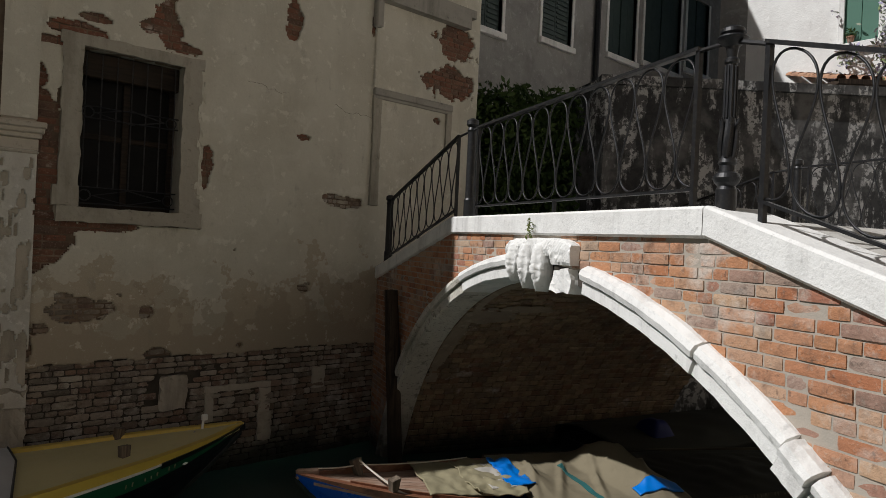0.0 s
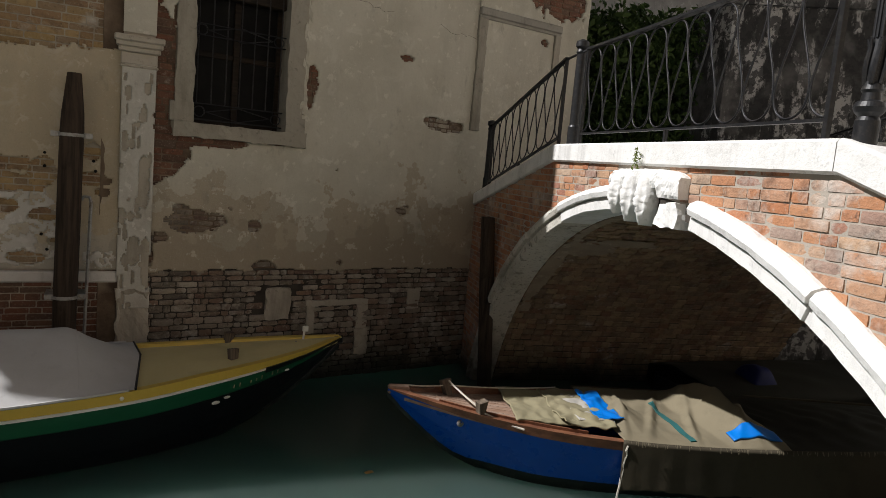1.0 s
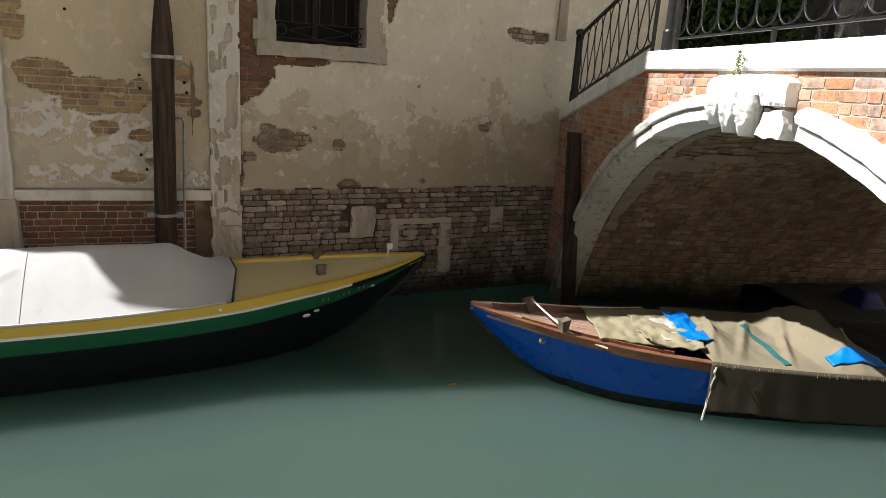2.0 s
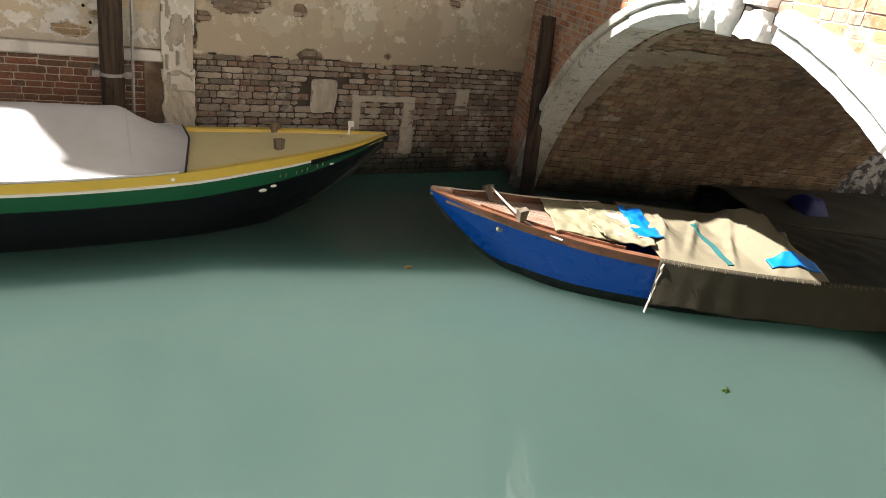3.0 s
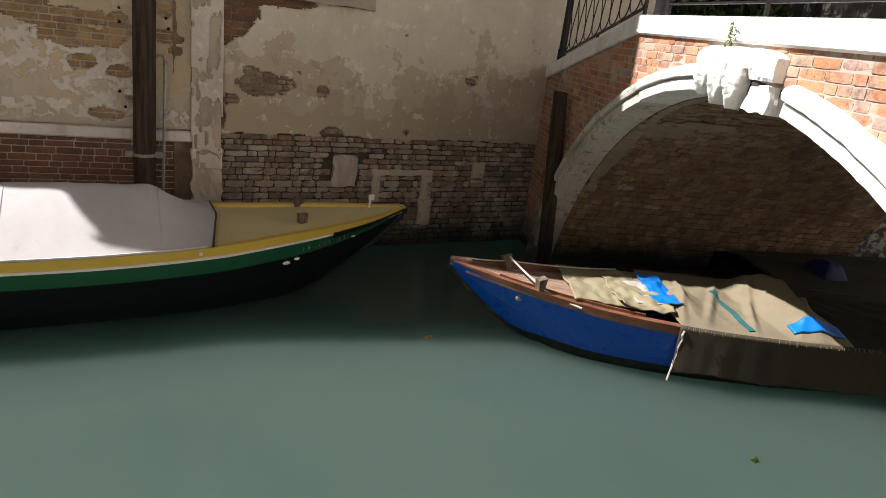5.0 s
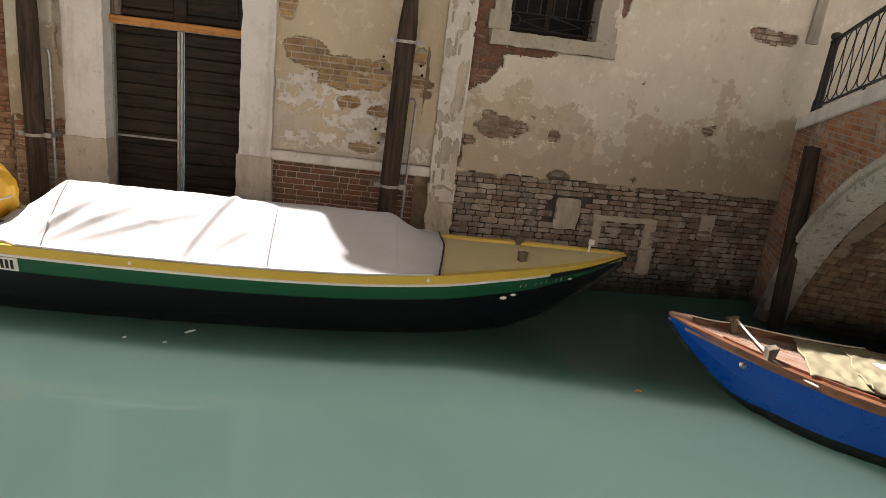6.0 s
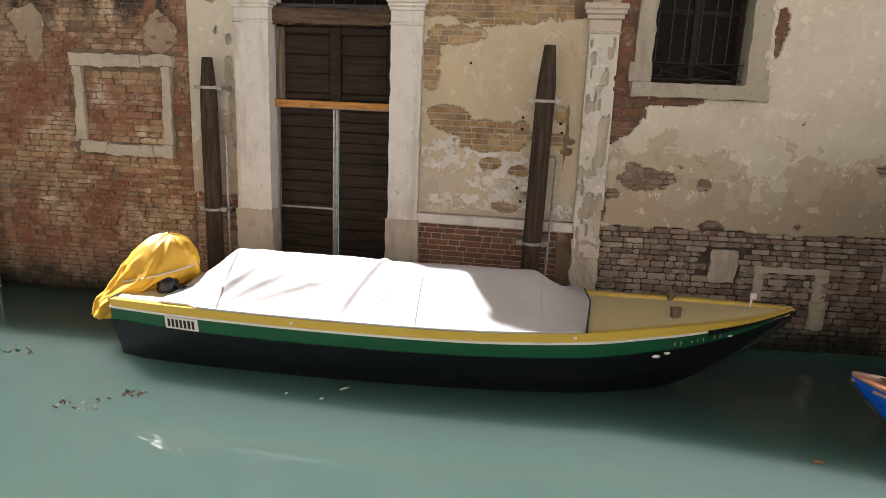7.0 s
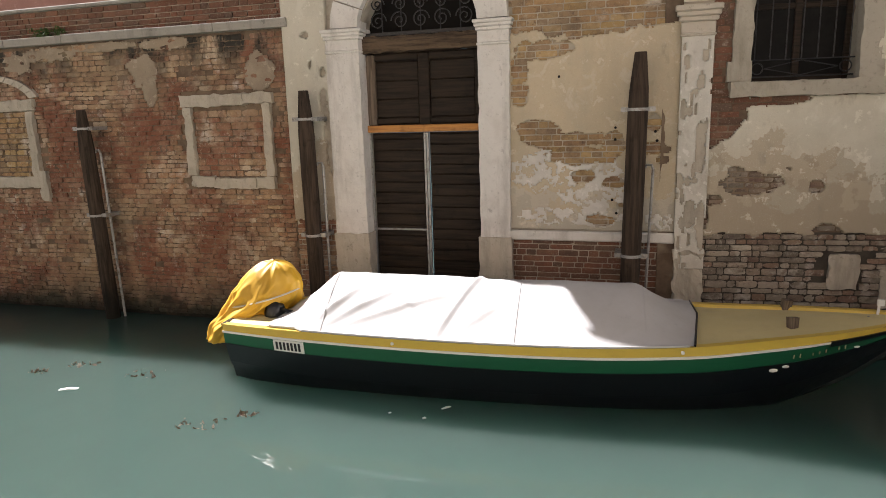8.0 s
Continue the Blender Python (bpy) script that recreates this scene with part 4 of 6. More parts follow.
for label, y in (("black wrought iron bridge railing with looped bars", 0.06), ("far black iron railing of the bridge", WIDE - 0.08)):
    rail = thing("bridge_railing", FB, label, "railing", group="bridge railings")
    bay(rail, 0.38, 2.72, 9, y)
    bay(rail, 3.2, 6.12, 11, y)
    bay(rail, 6.56, 8.9, 9, y)
    plain_post(rail, 0.3, y, 0.9)
    plain_post(rail, 3.05, y, 0.92)
    cast_post(rail, 6.34, y, 1.0)
    for sa, sb in ((2.72, 3.05), (3.05, 3.2), (6.12, 6.34), (6.34, 6.56)):
        part("joint", tube(bmesh.new(), [(sa, y, deck_top(sa) + 0.84), (sb, y, deck_top(sb) + 0.84)], 0.012, 5), IRON, rail)


# ---- boats ----
def spline(keys, u):
    """Smooth value at u from (u, value) keys."""
    us = [k[0] for k in keys]
    if u <= us[0]:
        return keys[0][1]
    if u >= us[-1]:
        return keys[-1][1]
    i = max(j for j in range(len(us) - 1) if us[j] <= u)
    p1, p2 = keys[i][1], keys[i + 1][1]
    p0, p3 = keys[max(i - 1, 0)][1], keys[min(i + 2, len(keys) - 1)][1]
    t = (u - us[i]) / (us[i + 1] - us[i])
    m1 = (p2 - p0) / (us[i + 1] - us[max(i - 1, 0)] or 1) * (us[i + 1] - us[i])
    m2 = (p3 - p1) / (us[min(i + 2, len(us) - 1)] - us[i] or 1) * (us[i + 1] - us[i])
    return (2 * t**3 - 3 * t**2 + 1) * p1 + (t**3 - 2 * t**2 + t) * m1 + (-2 * t**3 + 3 * t**2) * p2 + (t**3 - t**2) * m2


class Hull:
    """x runs from stern to bow. beam, sheer: at the gunwale; low, keel: at the turn of the bottom."""

    def __init__(self, beam, sheer, low, keel, x0, x1, rake):
        self.beam, self.sheer, self.low, self.keel, self.x0, self.x1, self.rake = beam, sheer, low, keel, x0, x1, rake

    def at(self, x, f, side, out=0.0):
        """A point of the side: f from 0 at the turn of the bottom to 1 at the gunwale; raked bow."""
        b0, b1, z0, z1 = spline(self.low, x), spline(self.beam, x), spline(self.keel, x), spline(self.sheer, x)
        bulge = 0.06 * math.sin(math.pi * f) * min(1, b1 * 2)
        return (x, side * (b0 + (b1 - b0) * f + bulge + out), z0 + (z1 - z0) * f)

    def xs(self, n=44, a=None, b=None):
        a, b = self.x0 if a is None else a, self.x1 if b is None else b
        return [a + (b - a) * k / n for k in range(n + 1)]

    def strip(self, f0, f1, side, out=0.0, thick=0.03, n=44, a=None, b=None, lift=0.0):
        """A plank band along one side."""
        rings = []
        for x in self.xs(n, a, b):
            lo, hi = (f(x) if callable(f) else f for f in (f0, f1))
            p, q = Vector(self.at(x, lo, side, out)), Vector(self.at(x, hi, side, out))
            inn = Vector((0, -side * min(thick, max(0.004, spline(self.beam, x))), 0))
            m = Vector(self.at(x, (lo + hi) / 2, side, out))
            rings.append([p + Vector((0, 0, lift)), m + Vector((0, 0, lift)), q + Vector((0, 0, lift)), q + inn + Vector((0, 0, lift)), p + inn + Vector((0, 0, lift))])
        return loft(bmesh.new(), rings)

    def bottom(self):
        rings = [[self.at(x, 0, -1), (x, 0, spline(self.keel, x) - 0.05), self.at(x, 0, 1)] for x in self.xs()]
        return loft(bmesh.new(), rings, closed=False, caps=False)

    def deck(self, a, b, drop, crown=0.03, n=16):
        rings = []
        for x in self.xs(n, a, b):
            w, z = max(0.005, spline(self.beam, x) - 0.015), spline(self.sheer, x) - drop
            top = [(x, w * k / 4, z + crown * (1 - (k / 4) ** 2)) for k in range(-4, 5)]
            rings.append(top + [(x, w, z - 0.03), (x, -w, z - 0.03)])
        return loft(bmesh.new(), rings)


# yellow, green and black open boat with a grey cover
YB = pose(-3.72, 6.41, 0, 0, 0, -1.0)
yb = thing("motorboat", YB, "yellow, green and black wooden boat with a grey canvas cover", "boat")
hy = Hull(
    [(0, 0.5), (0.6, 0.59), (2.0, 0.735), (3.5, 0.79), (4.6, 0.7), (5.2, 0.56), (5.7, 0.44), (6.2, 0.27), (6.5, 0.12), (6.66, 0.03)],
    [(0, 0.69), (1.5, 0.69), (3.5, 0.7), (4.6, 0.73), (5.5, 0.785), (6.2, 0.835), (6.66, 0.88)],
    [(0, 0.3), (0.8, 0.34), (2.5, 0.4), (4.4, 0.34), (5.4, 0.14), (5.9, 0.03), (6.66, 0.005)],
    [(0, 0.03), (1, -0.1), (4.6, -0.1), (5.4, 0.0), (5.9, 0.2), (6.3, 0.48), (6.66, 0.8)], 0, 6.66, 0.6)
for side in (-1, 1):
    part("black_strake", hy.strip(0.0, 0.675, side), BLACK, yb, "black painted lower hull")
    part("green_strake", hy.strip(0.675, 0.865, side, 0.004), GREEN, yb, "green painted strake")
    part("batten", hy.strip(0.67, 0.68, side, 0.012, 0.03), BLACK, yb, "thin dark batten under the green strake")
    part("rub_rail", hy.strip(0.862, 0.893, side, 0.022, 0.05), WHITE_PAINT, yb, "pale worn rubbing strip")
    part("gunwale", hy.strip(0.89, 1.0, side, 0.012, 0.075), YELLOW, yb, "yellow gunwale")
    part("bow_fender", hy.strip(0.82, 0.9, side, 0.03, 0.05, 14, 5.75, 6.64), BLACK, yb, "black rubber bow strip")
part("bottom", hy.bottom(), ANTIFOUL, yb)
part("foredeck", hy.deck(4.35, 6.62, 0.035), YELLOW_DECK, yb, "pale yellow foredeck")
part("stern_deck", hy.deck(0.0, 0.75, 0.02), YELLOW_DECK, yb)
bm = bmesh.new()
loft(bm, [[(-0.02 + d, -0.5, 0.69), (-0.02 + d, -0.3, 0.03), (-0.02 + d, 0.3, 0.03), (-0.02 + d, 0.5, 0.69)] for d in (0, 0.04)])
part("transom", bm, BLACK, yb)


def cover_form(x, v):
    """The cover over x along the boat and v from -1 (one gunwale) to 1."""
    w = spline(hy.beam, x) * (1.0 if x > 0.9 else 0.92) + 0.01
    edge = spline(hy.sheer, x) + 0.012
    ridge = spline([(0.5, 0.0), (0.8, 0.2), (1.1, 0.44), (1.18, 0.455), (1.5, 0.45), (3.2, 0.405), (4.05, 0.385), (4.17, 0.37), (4.3, 0.26), (4.6, 0.015)], x)
    h = ridge * (1 - (v * v + 0.004) ** 0.64)
    slack = min(1, h * 7 + 0.1)
    fold = 0.016 * nz(x * 1.6, v * 1.5, 3.0) + 0.006 * nz(x * 6, v * 2.0, 6.0)
    lap = 0.022 * max(0, 1 - abs(x - 2.3 - 0.32 * (v + 1)) / 0.05) if v < 0.1 else 0.0
    pull = sum(a * max(0, 1 - abs((x - c) - k * (v + 1)) / wd) * max(0, 1 - abs(v + 0.62) / 0.36) for a, c, k, wd in ((0.035, 0.95, 0.7, 0.07), (0.03, 1.05, 1.15, 0.08), (0.03, 1.15, 1.9, 0.1), (0.025, 0.9, 0.35, 0.06), (0.02, 2.28, -0.75, 0.08), (0.018, 2.4, 0.9, 0.08)))
    ahead = 0.15 * min(1.0, (v + 1) / 1.3) * min(1.0, max(0.0, (x - 4.17) / 0.43))
    return (x + ahead, v * w, edge + h + fold * slack + lap * slack + pull * slack)


bm = bmesh.new()
NX, NV = 260, 80
grid = [[bm.verts.new(cover_form(0.5 + 4.1 * i / NX, -1 + 2 * k / NV)) for k in range(NV + 1)] for i in range(NX + 1)]
for i in range(NX):
    for k in range(NV):
        bm.faces.new((grid[i][k], grid[i + 1][k], grid[i + 1][k + 1], grid[i][k + 1]))
cover = part("cover", bm, CANVAS, yb, "taut grey-white canvas cover with creases", smooth=True)
for v in (-1, 1):
    part("hem", tube(bmesh.new(), [Vector(cover_form(0.55 + 0.1 * k, v)) + Vector((0, 0.004 * v, 0.004)) for k in range(41)], 0.012, 5), CANVAS, cover)
part("front_hem", tube(bmesh.new(), [Vector(cover_form(4.6, -1 + 0.1 * k)) for k in range(21)], 0.01, 5), BLACK, cover, "black bound front edge")
# seams across the cover
for x in (1.14, 3.05, 4.2):
    part("seam", tube(bmesh.new(), [Vector(cover_form(x, -0.97 + 0.0485 * k)) + Vector((0, 0, 0.001)) for k in range(41)], 0.005, 4), CANVAS, cover)
# fittings on the yellow boat
for x, y in ((5.5, -0.2), (5.6, 0.42)):
    b = part("bollard", prism(bmesh.new(), [(-0.035, 0), (0.035, 0), (0.045, 0.13), (-0.045, 0.13)], -0.03, 0.03), WOOD_OLD, yb, "worn wooden mooring bitt", m=pose(x, y, 0.74, -8 if y < 0 else 8, 4, 20))
part("deck_eye", turned(bmesh.new(), [(0.03, 0), (0.03, 0.012), (0.014, 0.02), (0.012, 0.04), (0.004, 0.045)], 8, (6.2, 0.05, 0.79)), STEEL, yb)
bm = bmesh.new()
tube(bm, [(6.3, 0.12, 0.83), (6.31, 0.125, 0.93)], 0.012, 6)
box(bm, 6.29, 6.35, 0.11, 0.14, 0.91, 0.97, 0.006)
part("bow_light", bm, WHITE_PAINT, yb, "small white bow light on a stalk")
part("bow_cap", boxed(6.6, 6.69, -0.035, 0.035, 0.8, 0.87, 0.012), BLACK, yb, "black rubber bow cap")
for x in (1.9, 4.5):
    p = hy.at(x, 0.945, -1, 0.02)
    part("stud", turned(bmesh.new(), [(0.018, 0), (0.016, 0.008), (0.006, 0.012)], 8), WHITE_PAINT, yb, m=Matrix.Translation(p) @ pose(0, 0, 0, 90))
# pale plate with plain dark bars on the green strake
plate = part("plate", hy.strip(0.69, 0.85, -1, 0.016, 0.012, 6, 0.6, 0.94), WHITE_PAINT, yb, "pale plate with dark bars")
for k in range(7):
    part("bar", hy.strip(0.715, 0.825, -1, 0.02, 0.006, 1, 0.628 + 0.042 * k, 0.652 + 0.042 * k), BLACK_INK, plate)
# thin worn name lettering as short strokes near the bow
rl = random.Random(2)
for k in (0, 1, 3, 4, 5, 7, 8):
    p = hy.at(5.45 + 0.055 * k, 0.76, -1, 0.012)
    part("name_stroke", boxed(-0.004, 0.006, -0.003, 0.003, -0.016, 0.008 + rl.uniform(0, 0.014)), KHAKI_PALE, yb, m=Matrix.Translation(p) @ pose(0, 0, 0, -20, 20, 12))
for k, (x, f) in enumerate(((5.3, 0.6), (5.4, 0.63), (6.0, 0.7))):
    part("scuff", turned(bmesh.new(), [(0.03 - 0.006 * k, 0), (0.02, 0.004), (0.004, 0.006)], 9), WHITE_PAINT, yb, m=Matrix.Translation(hy.at(x, f, -1, 0.004)) @ pose(0, 0, 0, 90, 0, 14) @ Matrix.Diagonal((1.4, 0.6, 1, 1)))

# outboard motor under a yellow tarpaulin
mo = thing("outboard_motor", YB @ pose(-0.08, 0.05, 0), "outboard motor wrapped in a creased yellow tarpaulin", "outboard motor")
bm = bmesh.new()
prof = [(0.34, -0.27, 0.2, 0.2), (0.5, -0.14, 0.28, 0.25), (0.66, 0.08, 0.36, 0.3), (0.82, 0.26, 0.38, 0.31), (0.97, 0.34, 0.35, 0.28), (1.08, 0.39, 0.29, 0.24), (1.17, 0.42, 0.21, 0.18), (1.22, 0.43, 0.12, 0.1), (1.24, 0.43, 0.02, 0.02)]
rings = []
for step in range(71):
    z = prof[0][0] + (prof[-1][0] - prof[0][0]) * step / 70
    cx, rx, ry = (max(0.015, spline([(p[0], p[j]) for p in prof], z)) if j > 1 else spline([(p[0], p[j]) for p in prof], z) for j in (1, 2, 3))
    ring = []
    for i in range(120):
        q = 2 * math.pi * i / 120
        low = max(0.0, min(1.0, (1.2 - z) / 0.5))
        crease = 1 - 3.2 * abs(nz(1.7 * math.cos(q) + 3, 1.7 * math.sin(q), z * 0.9)) + 0.7 - 2.4 * abs(nz(3.6 * math.cos(q), 3.6 * math.sin(q) + 5, z * 2.2))
        fold = 0.97 + 0.15 * low * crease + 0.05 * (1 - abs(nz(2 * math.cos(q), 2 * math.sin(q), z * 6)) * 4)
        ring.append((cx + rx * fold * math.cos(q), ry * fold * math.sin(q), z + 0.03 * nz(q * 2, z * 4, 1.0)))
    rings.append(ring)
loft(bm, rings)
part("tarpaulin", bm, YELLOW_TARP, mo, "creased shiny yellow tarpaulin", smooth=True)
part("tie", tube(bmesh.new(), [(0.3 + 0.4 * math.cos(q), 0.33 * math.sin(q), 0.84 + 0.1 * math.cos(q)) for q in (2 * math.pi * k / 24 for k in range(25))], 0.01, 5), ROPE_WHITE, mo)
part("cowl", turned(bmesh.new(), [(0.06, 0.6), (0.1, 0.64), (0.115, 0.72), (0.1, 0.8), (0.05, 0.85)], 20, (0.5, -0.2, 0)), BLACK, mo, "dark motor casing", smooth=True)
part("tiller", tube(bmesh.new(), [(0.5, -0.2, 0.78), (0.7, -0.28, 0.76), (0.84, -0.29, 0.75)], 0.022, 7), BLACK, mo)
part("leg", boxed(-0.12, 0.02, -0.05, 0.05, -0.35, 0.5, 0.03), BLACK, mo)

# blue boat, its bow out of the arch
BB = pose(2.86, 5.03, 0, 0, 0, 180 - 25)
bb = thing("rowing_boat", BB @ pose(-5.6, 0, 0), "blue wooden boat with brown gunwale under khaki canvas", "boat")
hb = Hull(
    [(0, 0.5), (1.5, 0.66), (3.2, 0.68), (4.2, 0.54), (5.0, 0.28), (5.45, 0.09), (5.6, 0.02)],
    [(0, 0.53), (2.0, 0.53), (3.5, 0.56), (4.6, 0.625), (5.6, 0.745)],
    [(0, 0.3), (1.5, 0.42), (3.2, 0.42), (4.2, 0.26), (4.7, 0.06), (5.0, 0.02), (5.6, 0.004)],
    [(0, 0.0), (1, -0.1), (3.8, -0.1), (4.5, -0.02), (5.0, 0.18), (5.4, 0.5), (5.6, 0.705)], 0, 5.6, 0.6)

def blue_line(x):
    """Where the blue paint ends: level, a little above the water."""
    low, top = spline(hb.keel, x), spline(hb.sheer, x)
    return min(0.5, max(0.002, (0.12 - low) / (top - low)))


for side in (-1, 1):
    part("bottom_strake", hb.strip(0.0, blue_line, side), ANTIFOUL, bb, "dark fouled lower hull")
    part("side_strake", hb.strip(blue_line, 0.88, side, 0.004), BLUE, bb, "bright blue painted side")
    part("gunwale", hb.strip(0.88, 1.0, side, 0.02, 0.08), WOOD_BOAT, bb, "worn brown wooden gunwale")
part("bottom", hb.bottom(), ANTIFOUL, bb)
part("foredeck", hb.deck(3.9, 5.45, 0.05), WOOD_DECK, bb, "worn wooden foredeck")

planks = 9
for k in range(planks):
    v0, v1 = -1 + 2 * k / planks, -1 + 2 * (k + 1) / planks
    rings = []
    for x in (3.95, 4.3, 4.7, 5.1, 5.38):
        w, z = max(0.01, spline(hb.beam, x) - 0.1), spline(hb.sheer, x) - 0.045
        rings.append([(x, w * v0 + 0.003, z + 0.028 * (1 - v0 * v0)), (x, w * v1 - 0.003, z + 0.028 * (1 - v1 * v1)), (x, w * v1 - 0.003, z - 0.01), (x, w * v0 + 0.003, z - 0.01)])
    part("plank", loft(bmesh.new(), rings), WOOD_DECK, bb)
for side in (-1, 1):
    part("coaming", hb.strip(0.98, 1.04, side, -0.05, 0.018, 20, 3.9, 5.15), WOOD_BOAT, bb, "low brown coaming board")
for x, y, a in ((5.03, -0.12, 14), (4.8, 0.31, -10)):
    part("bitt", prism(bmesh.new(), [(-0.028, 0), (0.028, 0), (0.036, 0.07), (0.05, 0.15), (-0.05, 0.15), (-0.036, 0.07)], -0.03, 0.03), WOOD_OLD, bb, "worn wooden mooring bitt", m=pose(x, y, spline(hb.sheer, x) - 0.03, a, 8, 30))
part("stem_head", boxed(5.4, 5.6, -0.022, 0.022, 0.68, 0.77, 0.015), WOOD_DECK, bb, "worn pale stem head")
part("fairlead", turned(bmesh.new(), [(0.034, 0), (0.03, 0.014), (0.018, 0.018), (0.015, 0.002)], 12), STEEL, bb, m=Matrix.Translation(hb.at(4.96, 0.72, 1, 0.004)) @ pose(0, 0, 0, -75, 0, 12))


def cloth(name, x0, x1, y0, y1, form, mat, parent, label, nx=40, ny=30, thick=0.012):
    """A draped sheet over x, y with the height form(x, y); it has a thickness."""
    bm = bmesh.new()
    top = [[bm.verts.new(form(x0 + (x1 - x0) * i / nx, y0 + (y1 - y0) * k / ny)) for k in range(ny + 1)] for i in range(nx + 1)]
    low = [[bm.verts.new(v.co - Vector((0, 0, thick))) for v in r] for r in top]
    for i in range(nx):
        for k in range(ny):
            bm.faces.new((top[i][k], top[i + 1][k], top[i + 1][k + 1], top[i][k + 1]))
            bm.faces.new((low[i][k], low[i][k + 1], low[i + 1][k + 1], low[i + 1][k]))
    for i in range(nx):
        bm.faces.new((top[i][0], low[i][0], low[i + 1][0], top[i + 1][0]))
        bm.faces.new((top[i][ny], top[i + 1][ny], low[i + 1][ny], low[i][ny]))
    for k in range(ny):
        bm.faces.new((top[0][k], top[0][k + 1], low[0][k + 1], low[0][k]))
        bm.faces.new((top[nx][k], low[nx][k], low[nx][k + 1], top[nx][k + 1]))
    return part(name, bm, mat, parent, label, smooth=True)


def awning(x, v):
    """The big canvas: v from -1 to 1 over the boat, past that it hangs down the sides."""
    w, z0 = spline(hb.beam, x) + 0.04, spline(hb.sheer, x) + 0.02
    a = min(1.0, abs(v))
    ridge = 0.3 * max(0.0, 1 - abs(x - 2.46 + 0.1 * v) / (0.3 if x > 2.46 - 0.1 * v else 0.4)) ** 1.2 + 0.07 * max(0.0, 1 - abs(x - 3.42) / 0.22) + 0.05 * math.exp(-((x - 1.0) / 0.6) ** 2) + 0.015
    pleat = 0.04 * max(0.0, 1 - abs(x - 3.0 - 0.35 * (v + 0.2)) / 0.06) + 0.05 * max(0.0, 1 - abs(x - 2.72 - 0.25 * v) / 0.06) + 0.05 * max(0.0, 1 - abs(x - 2.2 - 0.4 * v) / 0.06) + 0.04 * max(0.0, 1 - abs(x - 3.4 - 0.2 * v) / 0.05)
    top = (ridge + pleat) * max(0.0, 1 - a ** 1.7) + 0.025 * nz(x * 6, v * 4, 2.0) * (1 - a * a) + 0.03 * nz(x * 2.2, v * 2.2, 8.0) * (1 - a)
    drop = max(0.0, abs(v) - 1)
    hang = 0.42 + 0.03 * nz(x * 1.4, 9.0) + 0.025 * nz(x * 9, 4.0)
    y = math.copysign(a * w + 0.02 * drop + 0.012 * drop * nz(x * 7, 3.0), v)
    return (x, y, z0 + top - drop * hang)


aw = thing("boat_canvas", bb.matrix_world.copy(), "khaki canvas with a hanging skirt, drawn over the blue boat", "canvas")
cloth("canvas", 2.1, 3.62, -1, 1, awning, KHAKI, aw, "stiff khaki canvas with raised folds", 110, 50)
# the same canvas goes on under the bridge, its shade painted as darker cloth
cloth("rear_canvas", 0.1, 2.12, -1, 1, lambda x, v: (awning(x, v)[0], awning(x, v)[1], awning(x, v)[2] - 0.014), KHAKI_SHADED, aw, "canvas over the stern, darkened for the arch's shade", 60, 30)
# skirts of the same cloth, coloured darker as their shaded sides
cloth("skirt", 0.1, 3.64, 1.001, 2, lambda x, v: (awning(x, v)[0], awning(x, v)[1] + 0.012, awning(x, v)[2] + 0.012), SKIRT_SHADED, aw, "olive canvas skirt, darkened for its shade, with a ragged hem", 120, 10)
cloth("skirt", 0.1, 3.64, -2, -1.001, lambda x, v: (awning(x, v)[0], awning(x, v)[1] - 0.012, awning(x, v)[2] + 0.012), SKIRT_SHADED, aw, "olive canvas skirt, darkened for its shade", 60, 8)
bm = bmesh.new()
rf = random.Random(12)
for k in range(120):
    x = 0.2 + 3.42 * rf.random()
    p = Vector(awning(x, 1.0)) + Vector((0, 0.03, 0.015))
    tube(bm, [p, p + Vector((rf.uniform(-0.01, 0.01), 0.012, -rf.uniform(0.01, 0.045)))], 0.002, 3)
tagged(part("fringe", bm, KHAKI, aw), kind="stuff")
for x, v0, v1, wide in ((2.98, -0.3, 0.88, 0.025),):
    bm = bmesh.new()
    loft(bm, [[Vector(awning(x + d, v0 + (v1 - v0) * k / 14)) + Vector((0, 0.028 if v0 > 0.9 else 0, 0.012 if v0 < 0.9 else 0.012)) * e for d, e in ((-wide, 1), (wide, 1), (wide, 0.2), (-wide, 0.2))] for k in range(15)])
    part("patch", bm, ROPE_TEAL, aw, "teal patch")


def crumple(x0, x1, amp, lift, seed):
    def form(x, y):
        z = spline(hb.sheer, x) + lift + amp * (nz(x * 5, y * 5, seed) + 0.6 * nz(x * 12, y * 12, seed + 1) + 0.5 * abs(nz(x * 8, y * 3, seed + 2)))
        return (x + 0.03 * nz(y * 6, x * 2, seed), y + 0.03 * nz(x * 6, y * 2, seed + 4), max(z, spline(hb.sheer, x) - 0.01))

    return form


for label, mat, x0, x1, y0, y1, amp, lift, seed in (
    ("faded khaki canvas sheet over the foredeck", KHAKI_PALE, 3.9, 4.5, -0.42, 0.44, 0.022, 0.035, 3.0),
    ("olive folded canvas on the boat", KHAKI_PALE, 3.62, 4.1, -0.4, 0.52, 0.035, 0.06, 13.0),
    ("crumpled pale net and sheeting", SHEET_PALE, 3.58, 3.92, -0.28, 0.36, 0.03, 0.06, 23.0),
    ("crumpled bright blue plastic sheet", SHEET_BLUE, 3.5, 3.72, -0.35, 0.35, 0.035, 0.085, 33.0),
):
    t = thing("cloth", bb.matrix_world.copy(), label, "cloth")
    cloth("sheet", x0, x1, y0, y1, crumple(x0, x1, amp, lift, seed), mat, t, "", 40, 40)
t = thing("cloth", bb.matrix_world.copy(), "flat bright blue plastic sheet on the canvas edge", "cloth")
